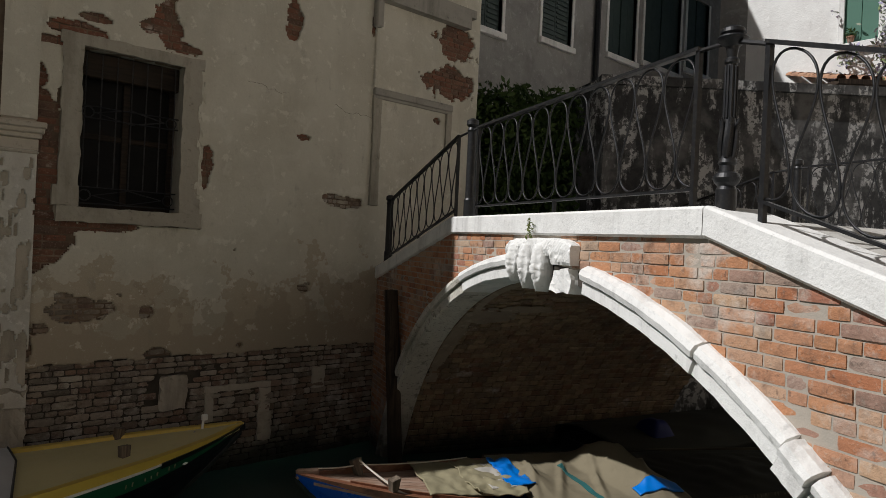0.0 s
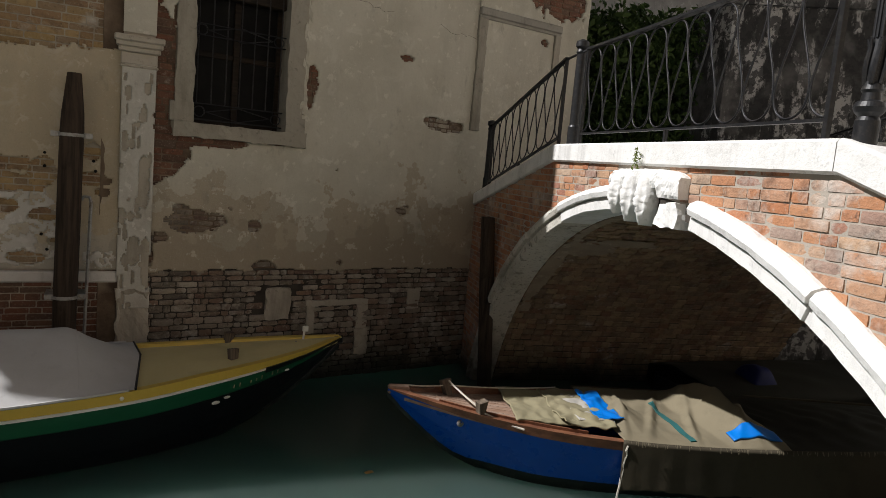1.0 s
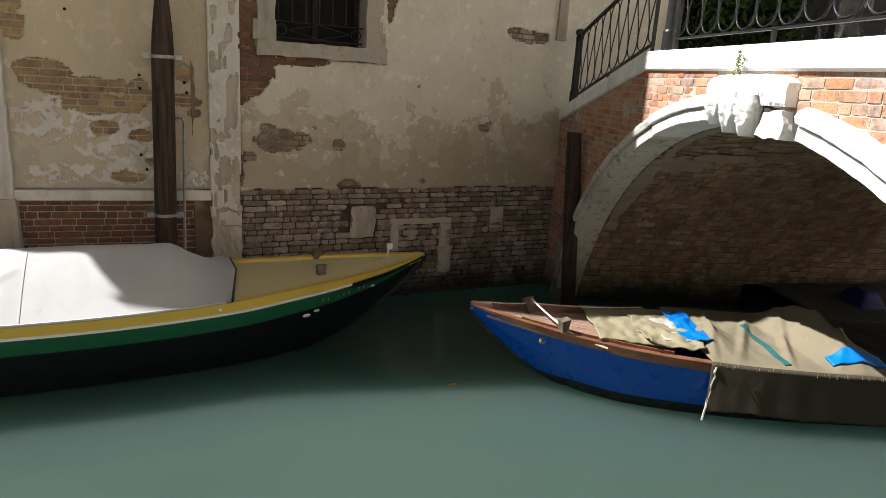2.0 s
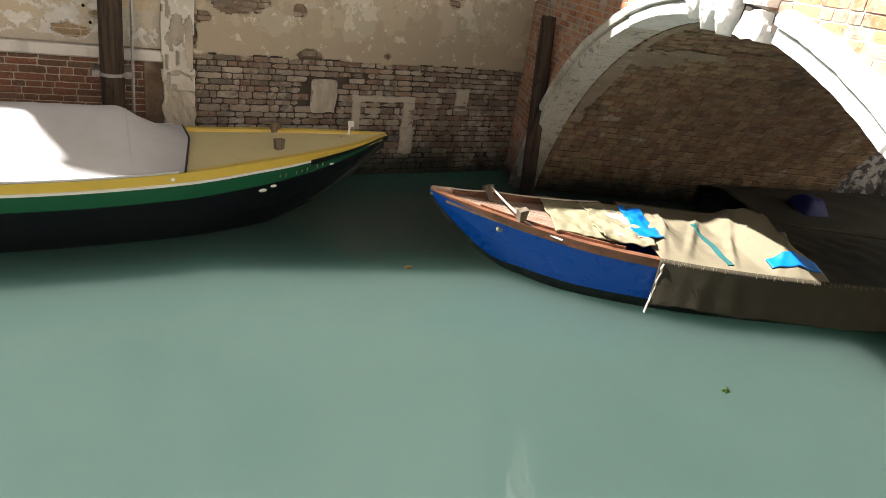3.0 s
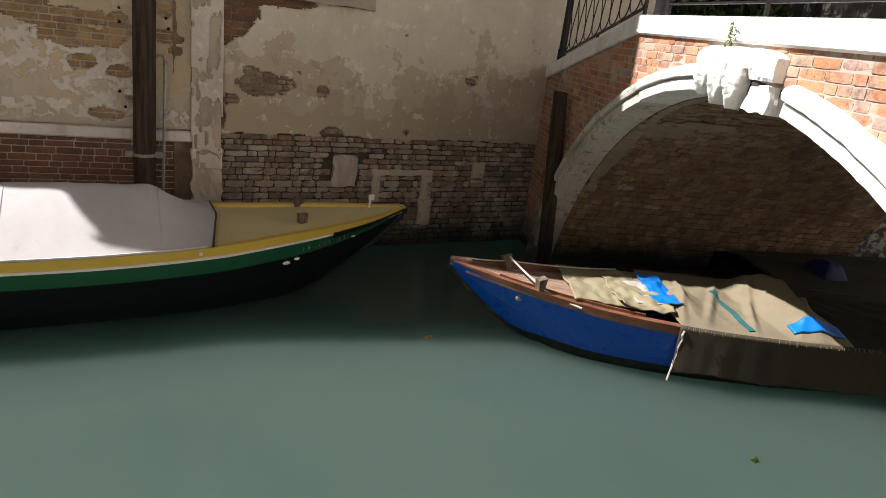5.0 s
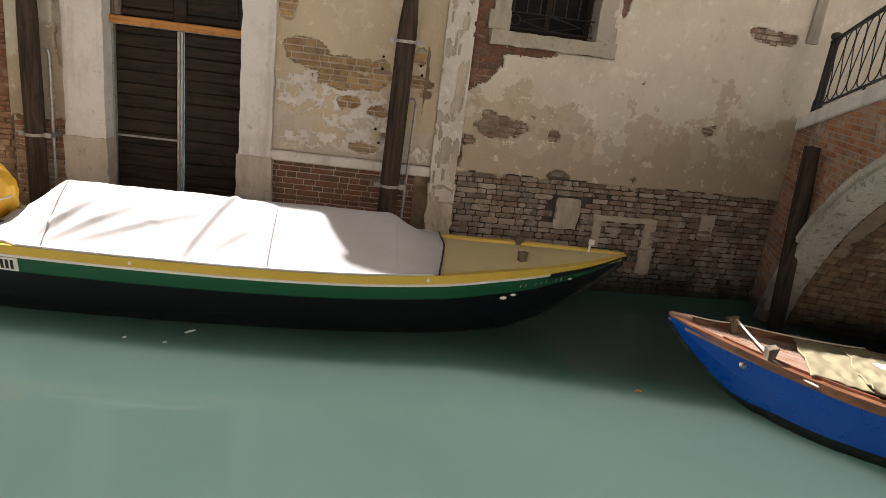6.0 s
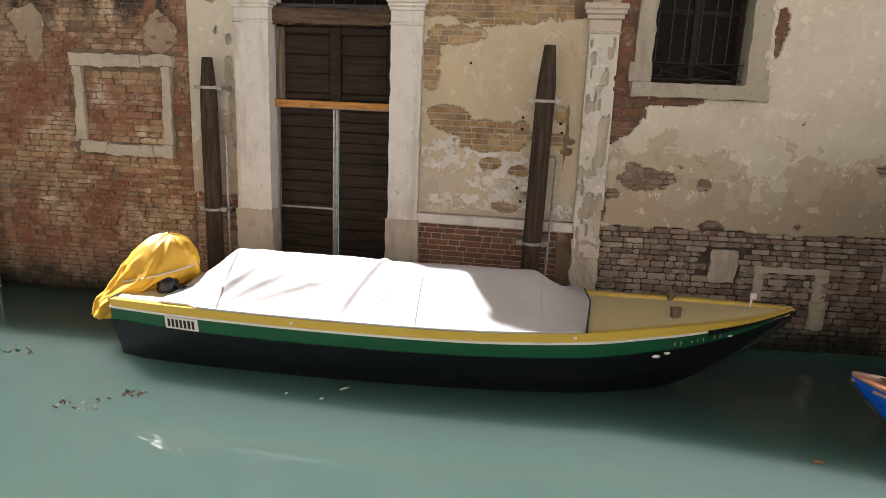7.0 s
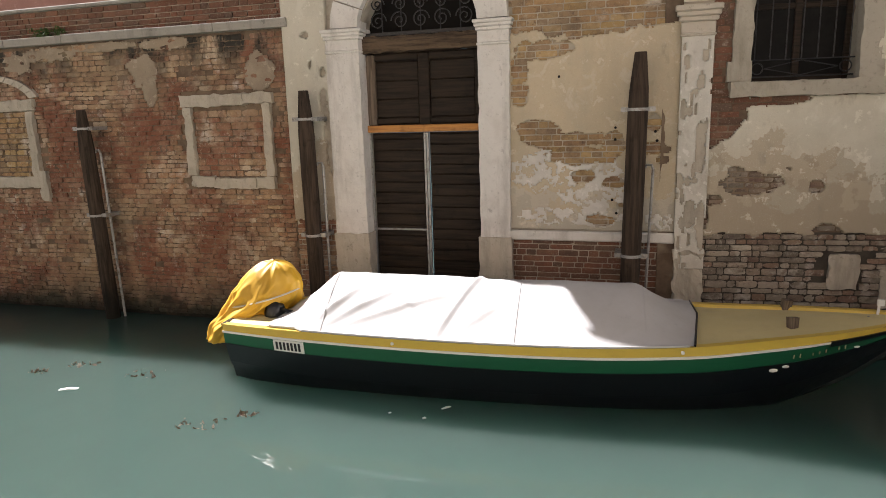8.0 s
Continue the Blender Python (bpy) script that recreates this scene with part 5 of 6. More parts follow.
cloth("sheet", 2.14, 2.6, 0.5, 0.63, lambda x, y: (x, y, awning(x, y / (spline(hb.beam, x) + 0.045))[2] + 0.018 + 0.012 * nz(x * 9, y * 9, 3.0)), SHEET_BLUE, t, "", 24, 14)


def rope(label, pts, r, mat, m):
    t = thing("rope", m, label, "rope")
    part("strand", tube(bmesh.new(), pts, r, 5), mat, t)


def sag(a, b, drop, n=12):
    a, b = Vector(a), Vector(b)
    return [a.lerp(b, k / n) - Vector((0, 0, drop * 4 * (k / n) * (1 - k / n))) for k in range(n + 1)]


bbm = bb.matrix_world.copy()
rope("white mooring rope between the wooden bitts", sag((5.03, -0.12, 0.78), (4.8, 0.31, 0.68), 0.01) + sag((4.8, 0.31, 0.66), (4.45, 0.5, 0.58), 0.01), 0.009, ROPE_WHITE, bbm)
rope("thin pale line along the foredeck", sag((5.42, 0.0, 0.765), (5.03, -0.12, 0.74), 0.01) + sag((5.03, -0.12, 0.74), (3.9, -0.42, 0.66), 0.02), 0.006, ROPE_WHITE, bbm)
rope("white rope hanging down the boat side", [(3.6 + 0.02 * nz(k * 0.7, 1.0) + 0.004 * k, 0.7 + 0.01 * nz(k * 0.5, 5.0), 0.55 - 0.04 * k) for k in range(13)], 0.009, ROPE_WHITE, bbm)

# second covered boat in the shade of the arch
DB = pose(5.7, 4.85, -0.06, 0, 0, 180 - 12)
db = thing("covered_boat", DB @ pose(-5.2, 0, 0), "boat under a dark sagging canvas in the arch's shade", "boat")
for side in (-1, 1):
    part("side_strake", hb.strip(0.0, 0.9, side, 0.0, 0.03, 40, 0, 4.3), BLACK, db)
part("end_board", boxed(4.27, 4.31, -0.5, 0.5, 0.0, 0.5), BLACK, db)
# cover colour holds the arch's shade
cloth("cover", 0.0, 4.4, -1.6, 1.6, lambda x, v: (x, math.copysign(min(1, abs(v)) * (spline(hb.beam, x) + 0.04), v), spline(hb.sheer, x) + 0.03 + 0.1 * max(0, 1 - v * v) + 0.03 * nz(x * 2, v * 2, 5.0) - 0.4 * max(0, abs(v) - 1)), KHAKI_SHADED, db, "canvas cover, darkened for the arch's shade", 60, 40)
t = thing("bundle", DB @ pose(-1.7, 0.25, 0.66), "dark blue plastic covered bundle", "bundle")
cloth("wrap", -0.2, 0.2, -0.2, 0.2, lambda x, y: (x, y, 0.22 * max(0, 1 - (x / 0.2) ** 4) * max(0, 1 - (y / 0.2) ** 4) + 0.02 * nz(x * 9, y * 9) - 0.05), NAVY, t, "", 16, 16)
t = thing("outboard_motor", DB @ pose(-4.6, 0.35, 0.6), "white and grey outboard motor in the shade", "outboard motor")
part("cowl", boxed(-0.2, 0.2, -0.14, 0.14, 0.02, 0.3, 0.06), WHITE_PAINT, t)
part("grip", boxed(-0.1, 0.0, 0.12, 0.16, 0.12, 0.16, 0.01), BLACK, t)
part("bracket", boxed(-0.12, 0.12, -0.1, 0.1, -0.16, 0.04, 0.02), BLACK, t)


# ---- window, door, posts and stones of the fronts ----
win = structure("window_1", FH, "barred dark window in a worn stone surround", "window")
SX0, SX1, SZ0, SZ1 = 1.6, 2.62, 2.98, 4.62
for name, a in (("jamb_stone", (1.42, 1.606, SZ0, SZ1)), ("jamb_stone", (2.612, 2.81, SZ0, SZ1)), ("lintel", (1.4, 2.84, SZ1, 4.74))):
    part(name, rough_box(a[0], a[1], -0.055, 0.2, a[2], a[3], 0.01), STONE_SURROUND, win)
part("window_sill", rough_box(1.4, 2.86, -0.1, 0.22, 2.83, 2.985, 0.012), STONE_SURROUND, win)
part("corner_stone", rough_box(1.37, 1.612, -0.065, 0.2, 2.99, 3.19, 0.008), STONE_SURROUND, win)
part("corner_stone", rough_box(2.606, 2.84, -0.065, 0.2, 2.99, 3.16, 0.008), STONE_SURROUND, win)
part("flaked_edge", rough_box(2.79, 2.845, -0.05, 0.0, 3.2, 4.5, 0.02, 0.05), PLASTER, win)
for x0, x1 in ((1.6, 1.66), (2.07, 2.14), (2.56, 2.62)):
    part("window_frame", boxed(x0, x1, 0.24, 0.3, SZ0, SZ1, 0.006), WOOD_DOOR, win)
for z0, z1 in ((SZ0, SZ0 + 0.07), (3.72, 3.78), (SZ1 - 0.07, SZ1)):
    part("window_frame", boxed(1.66, 2.56, 0.25, 0.29, z0, z1, 0.006), WOOD_DOOR, win)
for x0, x1 in ((1.66, 2.07), (2.14, 2.56)):
    for z0, z1 in ((3.05, 3.72), (3.78, 4.55)):
        part("pane", boxed(x0, x1, 0.268, 0.274, z0, z1), PANE_BLACK, win)
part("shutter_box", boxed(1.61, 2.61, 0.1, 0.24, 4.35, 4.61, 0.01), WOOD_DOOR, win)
# black sheet in place of an unlit room
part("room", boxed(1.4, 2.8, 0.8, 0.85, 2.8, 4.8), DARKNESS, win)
grille = thing("window_grille", FH, "thin wrought iron window grille with rings and diamonds", "grille")


def gbar(x0, z0, x1, z1, r=0.008, y=0.07):
    part("bar", tube(bmesh.new(), [(x0, y, z0), (x1, y, z1)], r, 5), IRON, grille)


for z in (3.03, 3.2, 3.92, 4.04):
    gbar(1.61, z, 2.61, z)
for k in range(7):
    x = 1.66 + 0.15 * k
    gbar(x, 3.2, x, 4.6, 0.0065, 0.075)
for z in (3.115, 3.98):
    for cx in (1.69, 2.53):
        part("ring", tube(bmesh.new(), [(cx + 0.055 * math.cos(a), 0.07, z + 0.055 * math.sin(a)) for a in (2 * math.pi * k / 16 for k in range(17))], 0.007, 5), IRON, grille)
    for xa, xb in ((1.76, 2.11), (2.46, 2.11)):
        gbar(xa, z, xb, z + 0.075, 0.006)
        gbar(xa, z, xb, z - 0.075, 0.006)

bm = bmesh.new()
tube(bm, [(3.35 + 0.04 * k, -0.034, 4.62 - 0.003 * k + 0.07 * nz(k * 0.15, 3.0) + 0.035 * nz(k * 0.5, 8.0)) for k in range(50)], [0.0015 + 0.0012 * abs(nz(k * 0.3, 1.0)) for k in range(50)], 4)
part("crack", bm, DARKNESS, house, "thin crack in the plaster")
# black discs paint the shade inside small holes
for x, z in ((-0.78, 2.55), (-0.78, 2.42), (-0.36, 2.5), (-0.34, 2.4), (-0.8, 1.75), (-0.75, 1.6), (-1.4, 3.12)):
    part("hole", turned(bmesh.new(), [(0.016, 0), (0.014, 0.006), (0.002, 0.008)], 8), DARKNESS, front, m=pose(x, -0.03, z, 90))

# double water door with boards, and the panel above
door = structure("door_1", FD, "closed dark board double door under a panelled transom", "door")
for x0, x1 in ((-3.74, -3.06), (-2.99, -2.32)):
    leaf = part("leaf", boxed(x0, x1, 0.16, 0.2, 0.1, 2.54), WOOD_DOOR, door)
    z, rd = 0.15, random.Random(int(-x0 * 100))
    while z < 2.5:
        h = rd.uniform(0.12, 0.15)
        part("board", boxed(x0 + 0.01, x1 - 0.01, 0.135 + rd.uniform(-0.006, 0.006), 0.162, z, min(2.53, z + h - 0.008), 0.006), WOOD_DOOR, leaf)
        z += h
for x in (-3.045, -3.01):
    part("edge_strip", boxed(x - 0.014, x + 0.014, 0.115, 0.15, 0.1, 2.54, 0.004), STEEL, door, "pale worn metal edge strip")
part("edge_strip", boxed(-3.765, -3.745, 0.11, 0.16, 0.1, 2.54, 0.003), STEEL, door)
part("cross_strip", boxed(-3.74, -3.06, 0.118, 0.135, 1.32, 1.345, 0.004), STEEL, door)
part("beam", boxed(-3.77, -2.31, 0.06, 0.2, 2.55, 2.635, 0.01), ORANGE_WOOD, door, "bare orange wooden beam")
part("transom_board", boxed(-3.77, -2.31, 0.17, 0.2, 2.635, 3.5), WOOD_DOOR, door)
for x0, x1 in ((-3.77, -3.66), (-3.1, -2.96), (-2.4, -2.31)):
    part("stile", boxed(x0, x1, 0.11, 0.17, 2.635, 3.48, 0.01), WOOD_DOOR if x0 > -3.7 else WOOD_OLD, door)
for z0, z1 in ((2.65, 2.72), (3.4, 3.48)):
    for x0, x1 in ((-3.66, -3.1), (-2.96, -2.4)):
        part("rail", boxed(x0, x1, 0.12, 0.168, z0, z1, 0.008), WOOD_DOOR, door)
for x0, x1 in ((-3.66, -3.1), (-2.96, -2.4)):
    for z0 in (2.73, 2.95, 3.17):
        part("panel", boxed(x0 + 0.005, x1 - 0.005, 0.14, 0.17, z0, z0 + 0.215, 0.008), WOOD_DOOR, door)
part("lintel_beam", rough_box(-3.775, -2.305, 0.02, 0.22, 3.5, 3.68, 0.014), WOOD_LINTEL, door, "weathered wooden lintel")
# black sheet paints the darkness behind the lunette
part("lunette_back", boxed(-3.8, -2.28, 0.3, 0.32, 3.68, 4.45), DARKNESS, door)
lun = thing("lunette_grille", FD, "black wrought iron scroll grille over the door", "grille")
part("base_bar", boxed(-3.77, -2.31, 0.08, 0.12, 3.69, 3.73), IRON, lun)
for cx, dirn in ((-3.58, 1), (-3.3, -1), (-2.78, 1), (-2.5, -1), (-3.04, 1)):
    for cz, rad in ((3.86, 0.11), (4.05, 0.09)):
        if math.hypot((cx + 3.04) / 0.72, (cz + rad - 3.72) / 0.62) > 1.05:
            continue
        pts = [(cx + dirn * rad * (1 - k / 34) * math.cos(k * 0.38), 0.1, cz + rad * (1 - k / 34) * math.sin(k * 0.38)) for k in range(30)]
        part("scroll", tube(bmesh.new(), pts, 0.009, 4), IRON, lun)
for k in range(1, 6):
    x = -3.77 + 1.46 * k / 6
    top = 3.72 + 0.6 * math.sqrt(max(0.02, 1 - ((x + 3.04) / 0.73) ** 2))
    part("bar", tube(bmesh.new(), [(x, 0.11, 3.72), (x, 0.11, top)], 0.008, 5), IRON, lun)


# mooring posts strapped to the fronts
def mooring(m, top, r, lean, bands, label, pipe=0.0, side=0.14, point=0.42):
    t = thing("mooring_post", m, label, "mooring post", group="mooring posts")
    rings, n = [], 14
    for k in range(26):
        z = -1.3 + (top + 1.3) * k / 25
        taper = 1.0 if z < top - 0.45 else 1 - point * (z - top + 0.45) / 0.45
        rings.append([(lean * z + r * taper * (1 + 0.05 * nz(q * 2, z * 1.5, top)) * math.cos(q), r * taper * (1 + 0.05 * nz(q * 2, z * 1.5, top + 4)) * math.sin(q), z) for q in (2 * math.pi * i / n for i in range(n))])
    part("shaft", loft(bmesh.new(), rings), WOOD_POST, t, "dark weathered wooden post")
    for z in bands:
        bm = bmesh.new()
        tube(bm, [(lean * z + (r + 0.008) * math.cos(q), (r + 0.008) * math.sin(q), z) for q in (2 * math.pi * i / 20 for i in range(21))], 0.022, 4, 0.3)
        box(bm, lean * z - r - 0.07, lean * z - r + 0.01, -0.02, 0.25, z - 0.025, z + 0.025)
        box(bm, lean * z + r - 0.01, lean * z + r + 0.07, -0.02, 0.25, z - 0.025, z + 0.025)
        part("band", bm, STEEL, t, "galvanised strap")
    if pipe:
        part("conduit", tube(bmesh.new(), [(side + dx + lean * z, 0.08, z) for dx, z in ((-0.07, pipe - 0.03), (-0.05, pipe), (0.0, pipe), (0.015, pipe - 0.05), (0.01, pipe - 0.8), (0.0, -0.5))], 0.018, 6), STEEL, t, "thin grey conduit pipe")
    return t


mooring(FD @ pose(-0.6, -0.26, 0), 3.32, 0.105, 0.02, (2.74, 1.17), "thick dark mooring post strapped to the wall", 2.15, 0.17)
mooring(FD @ pose(-4.44, -0.24, 0), 3.08, 0.1, -0.006, (2.74, 1.3), "dark wooden mooring post beside the door", 2.2, 0.14)
mooring(FD @ pose(-7.78, -0.24, 0), 2.95, 0.1, -0.03, (2.7, 1.5), "leaning dark mooring post at the garden wall", 2.4, 0.13)
mooring(pose(4.98, 6.35, 0), 2.2, 0.09, -0.085, (), "plain dark mooring post beside the bridge", point=0.1)


# stones set in the plinth and the blocked openings of the garden wall
def stones(name, m, label, rows, mat, y0=-0.05, y1=0.1, amp=0.014):
    t = thing(name, m, label, "stone surround")
    for x0, x1, z0, z1 in rows:
        part("stone", rough_box(x0, x1, y0, y1, z0, z1, amp, 0.05), mat, t)
    return t


stones("plinth_stone", FH, "rough white stone block in the brick plinth", [(2.5, 2.8, 0.79, 1.17)], STONE_OLD, -0.05, amp=0.014)
stones("blocked_opening", FH, "worn stone surround of a small blocked opening", [(3.02, 3.12, 0.6, 0.93), (3.0, 3.84, 0.93, 1.0), (3.69, 3.84, 0.62, 0.92), (3.68, 3.86, 0.28, 0.61)], STONE_OLD, -0.04, amp=0.012)
stones("plinth_stone", FH, "worn stone block in the brick plinth", [(4.42, 4.6, 0.84, 1.1)], STONE_OLD, -0.035, amp=0.014)
stones("blocked_window", FD, "white stone frame of a bricked-up window", [(-6.4, -5.45, 2.94, 3.09), (-5.44, -5.02, 2.96, 3.09), (-6.37, -6.25, 2.03, 2.93), (-5.17, -5.06, 2.02, 2.95), (-6.33, -5.98, 1.88, 2.02), (-5.97, -5.34, 1.86, 2.0), (-5.33, -5.07, 1.86, 2.01)], STONE_OLD, -0.05)
stones("blocked_window", FD, "pale stone frame of a bricked-up arched opening", [(-10.6, -9.6, 2.98, 3.14), (-9.59, -8.92, 2.97, 3.13), (-9.08, -8.96, 2.0, 2.96), (-10.4, -9.0, 1.86, 2.02), (-9.0, -8.86, 1.66, 2.1)], STONE_OLD, -0.05)
arc = thing("relieving_arch", FD, "segment of a flat stone arch in the garden wall", "arch")
for k in range(5):
    a0, a1 = 0.35 + 0.2 * k, 0.35 + 0.2 * k + 0.19
    part("voussoir", prism(bmesh.new(), [(-9.75 + r * math.cos(a), 3.0 + r * 0.5 * math.sin(a)) for r, a in ((0.85, a0), (0.85, a1), (1.0, a1), (1.0, a0))], -0.05, 0.05), STONE_OLD, arc)

# ---- the brick of each wall ----
def house_bare(x, z):
    if at_window(x, z, -0.02):
        return False
    d = 0.06
    return any(not house_plaster(x + a, z + b) for a, b in ((0, 0), (d, 0), (-d, 0), (0, d), (0, -d)))


lay("brick", courses(1.2, 5.45, 0.0, 1.45, 0.21, 0.07, 0.013, 11, vary=0.2, keep=lambda x, z: z < 1.4 and not (2.46 < x < 2.84 and 0.78 < z < 1.2)), house, BRICK_PLINTH, (2.8, 1.0), y=0.0, depth=0.06, rough=0.016, seed=5, proud=0.026, forms=ROUGH_FORMS)
lay("brick", courses(1.2, 7.1, 1.42, 3.5, 0.17, 0.058, 0.013, 22, keep=lambda x, z: (z < 2.2 or x > 3.2) and house_bare(x, z)), house, BRICK_PLINTH, (1.6, 1.9), y=0.0, depth=0.05, rough=0.009, seed=16, limit=120, proud=0.012, forms=ROUGH_FORMS)
lay("brick", courses(1.2, 7.1, 2.2, 6.5, 0.24, 0.072, 0.012, 12, keep=lambda x, z: (x < 3.2 or z > 3.5) and house_bare(x, z)), house, BRICK_RED, (1.4, 3.2), y=0.0, depth=0.05, rough=0.005, seed=6, limit=260, proud=0.01, forms=WORN_FORMS)
lay("brick", courses(-1.96, -0.13, 0.0, 1.28, 0.25, 0.068, 0.01, 13), front, BRICK_RED, (-1, 0.9), y=0.0, depth=0.05, rough=0.005, seed=7, limit=150, proud=0.01, forms=WORN_FORMS)


def door_bare(x, z):
    d = 0.06
    return any(not door_plaster(x + a, z + b) for a, b in ((0, 0), (d, 0), (-d, 0), (0, d), (0, -d)))


lay("brick", courses(-1.96, -0.13, 1.4, 4.6, 0.23, 0.072, 0.011, 14, keep=door_bare), front, BRICK_OCHRE, (-1.2, 2.4), y=0.0, depth=0.045, rough=0.005, seed=8, limit=180, proud=0.011, forms=WORN_FORMS)
lay("brick", courses(-4.8, -4.22, 0.0, 1.46, 0.24, 0.07, 0.012, 15), front, BRICK_GARDEN, (-4.5, 1), y=0.0, depth=0.05, seed=9, limit=60, forms=ROUGH_FORMS)


def garden_keep(x, z):
    if nz(x * 5.3, z * 9.1, 30.0) > 0.52:
        return False
    inside = any(a < x < b and c < z < d for a, b, c, d in ((-6.4, -5.02, 1.83, 3.12), (-10.6, -8.9, 1.84, 3.15)))
    return not inside


lay("brick", courses(-13, -4.82, 0.05, 3.86, 0.21, 0.066, 0.008, 16, vary=0.2, keep=garden_keep, lean=lambda x: 0.03 * nz(x * 0.9, 5.0)), garden, BRICK_GARDEN, (-6.2, 2.4), y=0.02, depth=0.06, rough=0.013, seed=10, forms=ROUGH_FORMS)
lay("brick", courses(-6.25, -5.17, 2.02, 2.94, 0.22, 0.08, 0.01, 17, vary=0.18), garden, BRICK_GARDEN, (-5.7, 2.5), y=0.02, depth=0.06, rough=0.014, seed=11, forms=ROUGH_FORMS)
lay("brick", courses(-10.4, -9.08, 2.02, 2.97, 0.23, 0.08, 0.016, 18), garden, BRICK_OCHRE, (-9.5, 2.5), y=0.02, depth=0.06, rough=0.014, seed=12, limit=80, forms=ROUGH_FORMS)
lay("brick", courses(-13, -4.8, 3.98, 4.33, 0.24, 0.07, 0.012, 19), upper, BRICK_RED, (-7, 4), y=0.14, depth=0.05, rough=0.006, seed=13, limit=120, forms=WORN_FORMS)


def bridge_keep(s, z):
    r = math.hypot(s - ARC_S, z - ARC_Z)
    return r > ARC_R + 0.11 and z < deck_top(s) - 0.15 and not (abs(s - KEY_S) < 0.36 and z > 2.5)


lay("brick", courses(0.0, 10.4, 0.0, 2.95, 0.22, 0.064, 0.01, 20, keep=bridge_keep, vary=0.05), bridge, BRICK_BRIDGE, (6.2, 2.4), y=0.0, depth=0.06, rough=0.004, seed=14, proud=0.009, forms=CRISP_FORMS)


# ---- beyond the bridge ----
FK = pose(0, 0, 0, 0, 0, -41.4)
mouldy = structure("wall_mouldy", FK, "grey wall with black mould behind the bridge", "wall")
part("front", boxed(2.6, 15, 11, 11.3, -1.2, 5.6), PLASTER_MOULD, mouldy)
rings = [[(e, 10.9, 5.6), (e, 11.4, 5.6), (e, 11.4, 5.75), (e, 10.9, 5.75)] for e in (2.5, 15)]
part("coping", loft(bmesh.new(), rings), PLASTER_MOULD, mouldy)
bm = bmesh.new()
loft(bm, [[(2.6, 11.0, -1.2), (2.9, 11.1, -1.2), (2.9, 11.1, 5.75), (2.6, 11.0, 5.75)], [(0.4, 15.2, -1.2), (0.7, 15.3, -1.2), (0.7, 15.3, 5.4), (0.4, 15.2, 5.4)]])
part("side", bm, PLASTER_MOULD, mouldy)
ledge = [(2.6, 3.6, 3.42, 3.5), (3.7, 4.9, 3.42, 3.5)]
for x0, x1, z0, z1 in ledge:
    part("string_course", boxed(x0, x1, 10.93, 11.0, z0, z1, 0.01), STONE_GREY, mouldy)

gh = thing("far_house", pose(0, 10, 0), "tall grey plastered house with dark green shutters", "house")
GW = [(9.3, 10.2, 7.45, 9.3), (11.52, 12.6, 7.7, 9.6), (14.1, 15.35, 7.95, 10.4), (15.75, 17.65, 8.1, 10.6), (18.0, 19.3, 8.4, 10.6)]
cutsx = sorted({7.5, 22.0, *(v for a in GW for v in a[:2])})
bm = bmesh.new()
for a, b in zip(cutsx, cutsx[1:]):
    hole = [w for w in GW if w[0] <= a and b <= w[1]]
    if hole:
        box(bm, a, b, 0, 0.35, -1.2, hole[0][2])
        box(bm, a, b, 0, 0.35, hole[0][3], 15)
    else:
        box(bm, a, b, 0, 0.35, -1.2, 15)
part("wall", bm, PLASTER_GREY, gh)
part("drainpipe", tube(bmesh.new(), [(13.55, -0.08, 0), (13.55, -0.08, 15)], 0.07, 8), IRON, gh)
for x0, x1, z0, z1 in GW:
    w = part("window", boxed(x0 - 0.1, x1 + 0.1, -0.1, 0.05, z0 - 0.14, z0, 0.01), STONE, gh, "shuttered window with a pale stone sill")
    part("window_frame", boxed(x0 - 0.09, x0, -0.03, 0.1, z0, z1, 0.01), STONE, w)
    part("window_frame", boxed(x1, x1 + 0.09, -0.03, 0.1, z0, z1, 0.01), STONE, w)
    n = 4 if x0 > 13 else 2
    for k in range(n):
        a, b = x0 + (x1 - x0) * k / n, x0 + (x1 - x0) * (k + 1) / n
        part("shutter", boxed(a + 0.012, b - 0.012, 0.06 + 0.02 * (k % 2), 0.1 + 0.02 * (k % 2), z0 + 0.01, z1, 0.006), SHUTTER, w)
        if x0 < 13:
            for j in range(16):
                z = z0 + 0.06 + (z1 - z0 - 0.1) * j / 16
                part("louvre", boxed(a + 0.06, b - 0.06, 0.035 + 0.02 * (k % 2), 0.07, z, z + 0.05), SHUTTER, w)
    # black sheet behind the shutters for the unlit interior
    part("unlit_room_sheet", boxed(x0, x1, 0.3, 0.34, z0, z1), DARKNESS, w)

wh = thing("white_house", pose(16, 0, 0), "sunlit white house with green shutters", "house")
bm = bmesh.new()
box(bm, 0, 0.4, -8, 4.5, 0, 14)
box(bm, 0, 0.4, 5.15, 7.3, 0, 14)
box(bm, 0, 0.4, 4.5, 5.15, 0, 7.6)
box(bm, 0, 0.4, 4.5, 5.15, 9.6, 14)
part("wall", bm, PLASTER_WHITE, wh)
part("dark_corner", boxed(0.02, 0.5, 7.3, 8.0, 0, 14), PLASTER_GREY, wh)
w = part("window", boxed(-0.14, 0.05, 4.35, 5.3, 7.46, 7.6, 0.01), STONE, wh, "green shuttered window with a stone sill")
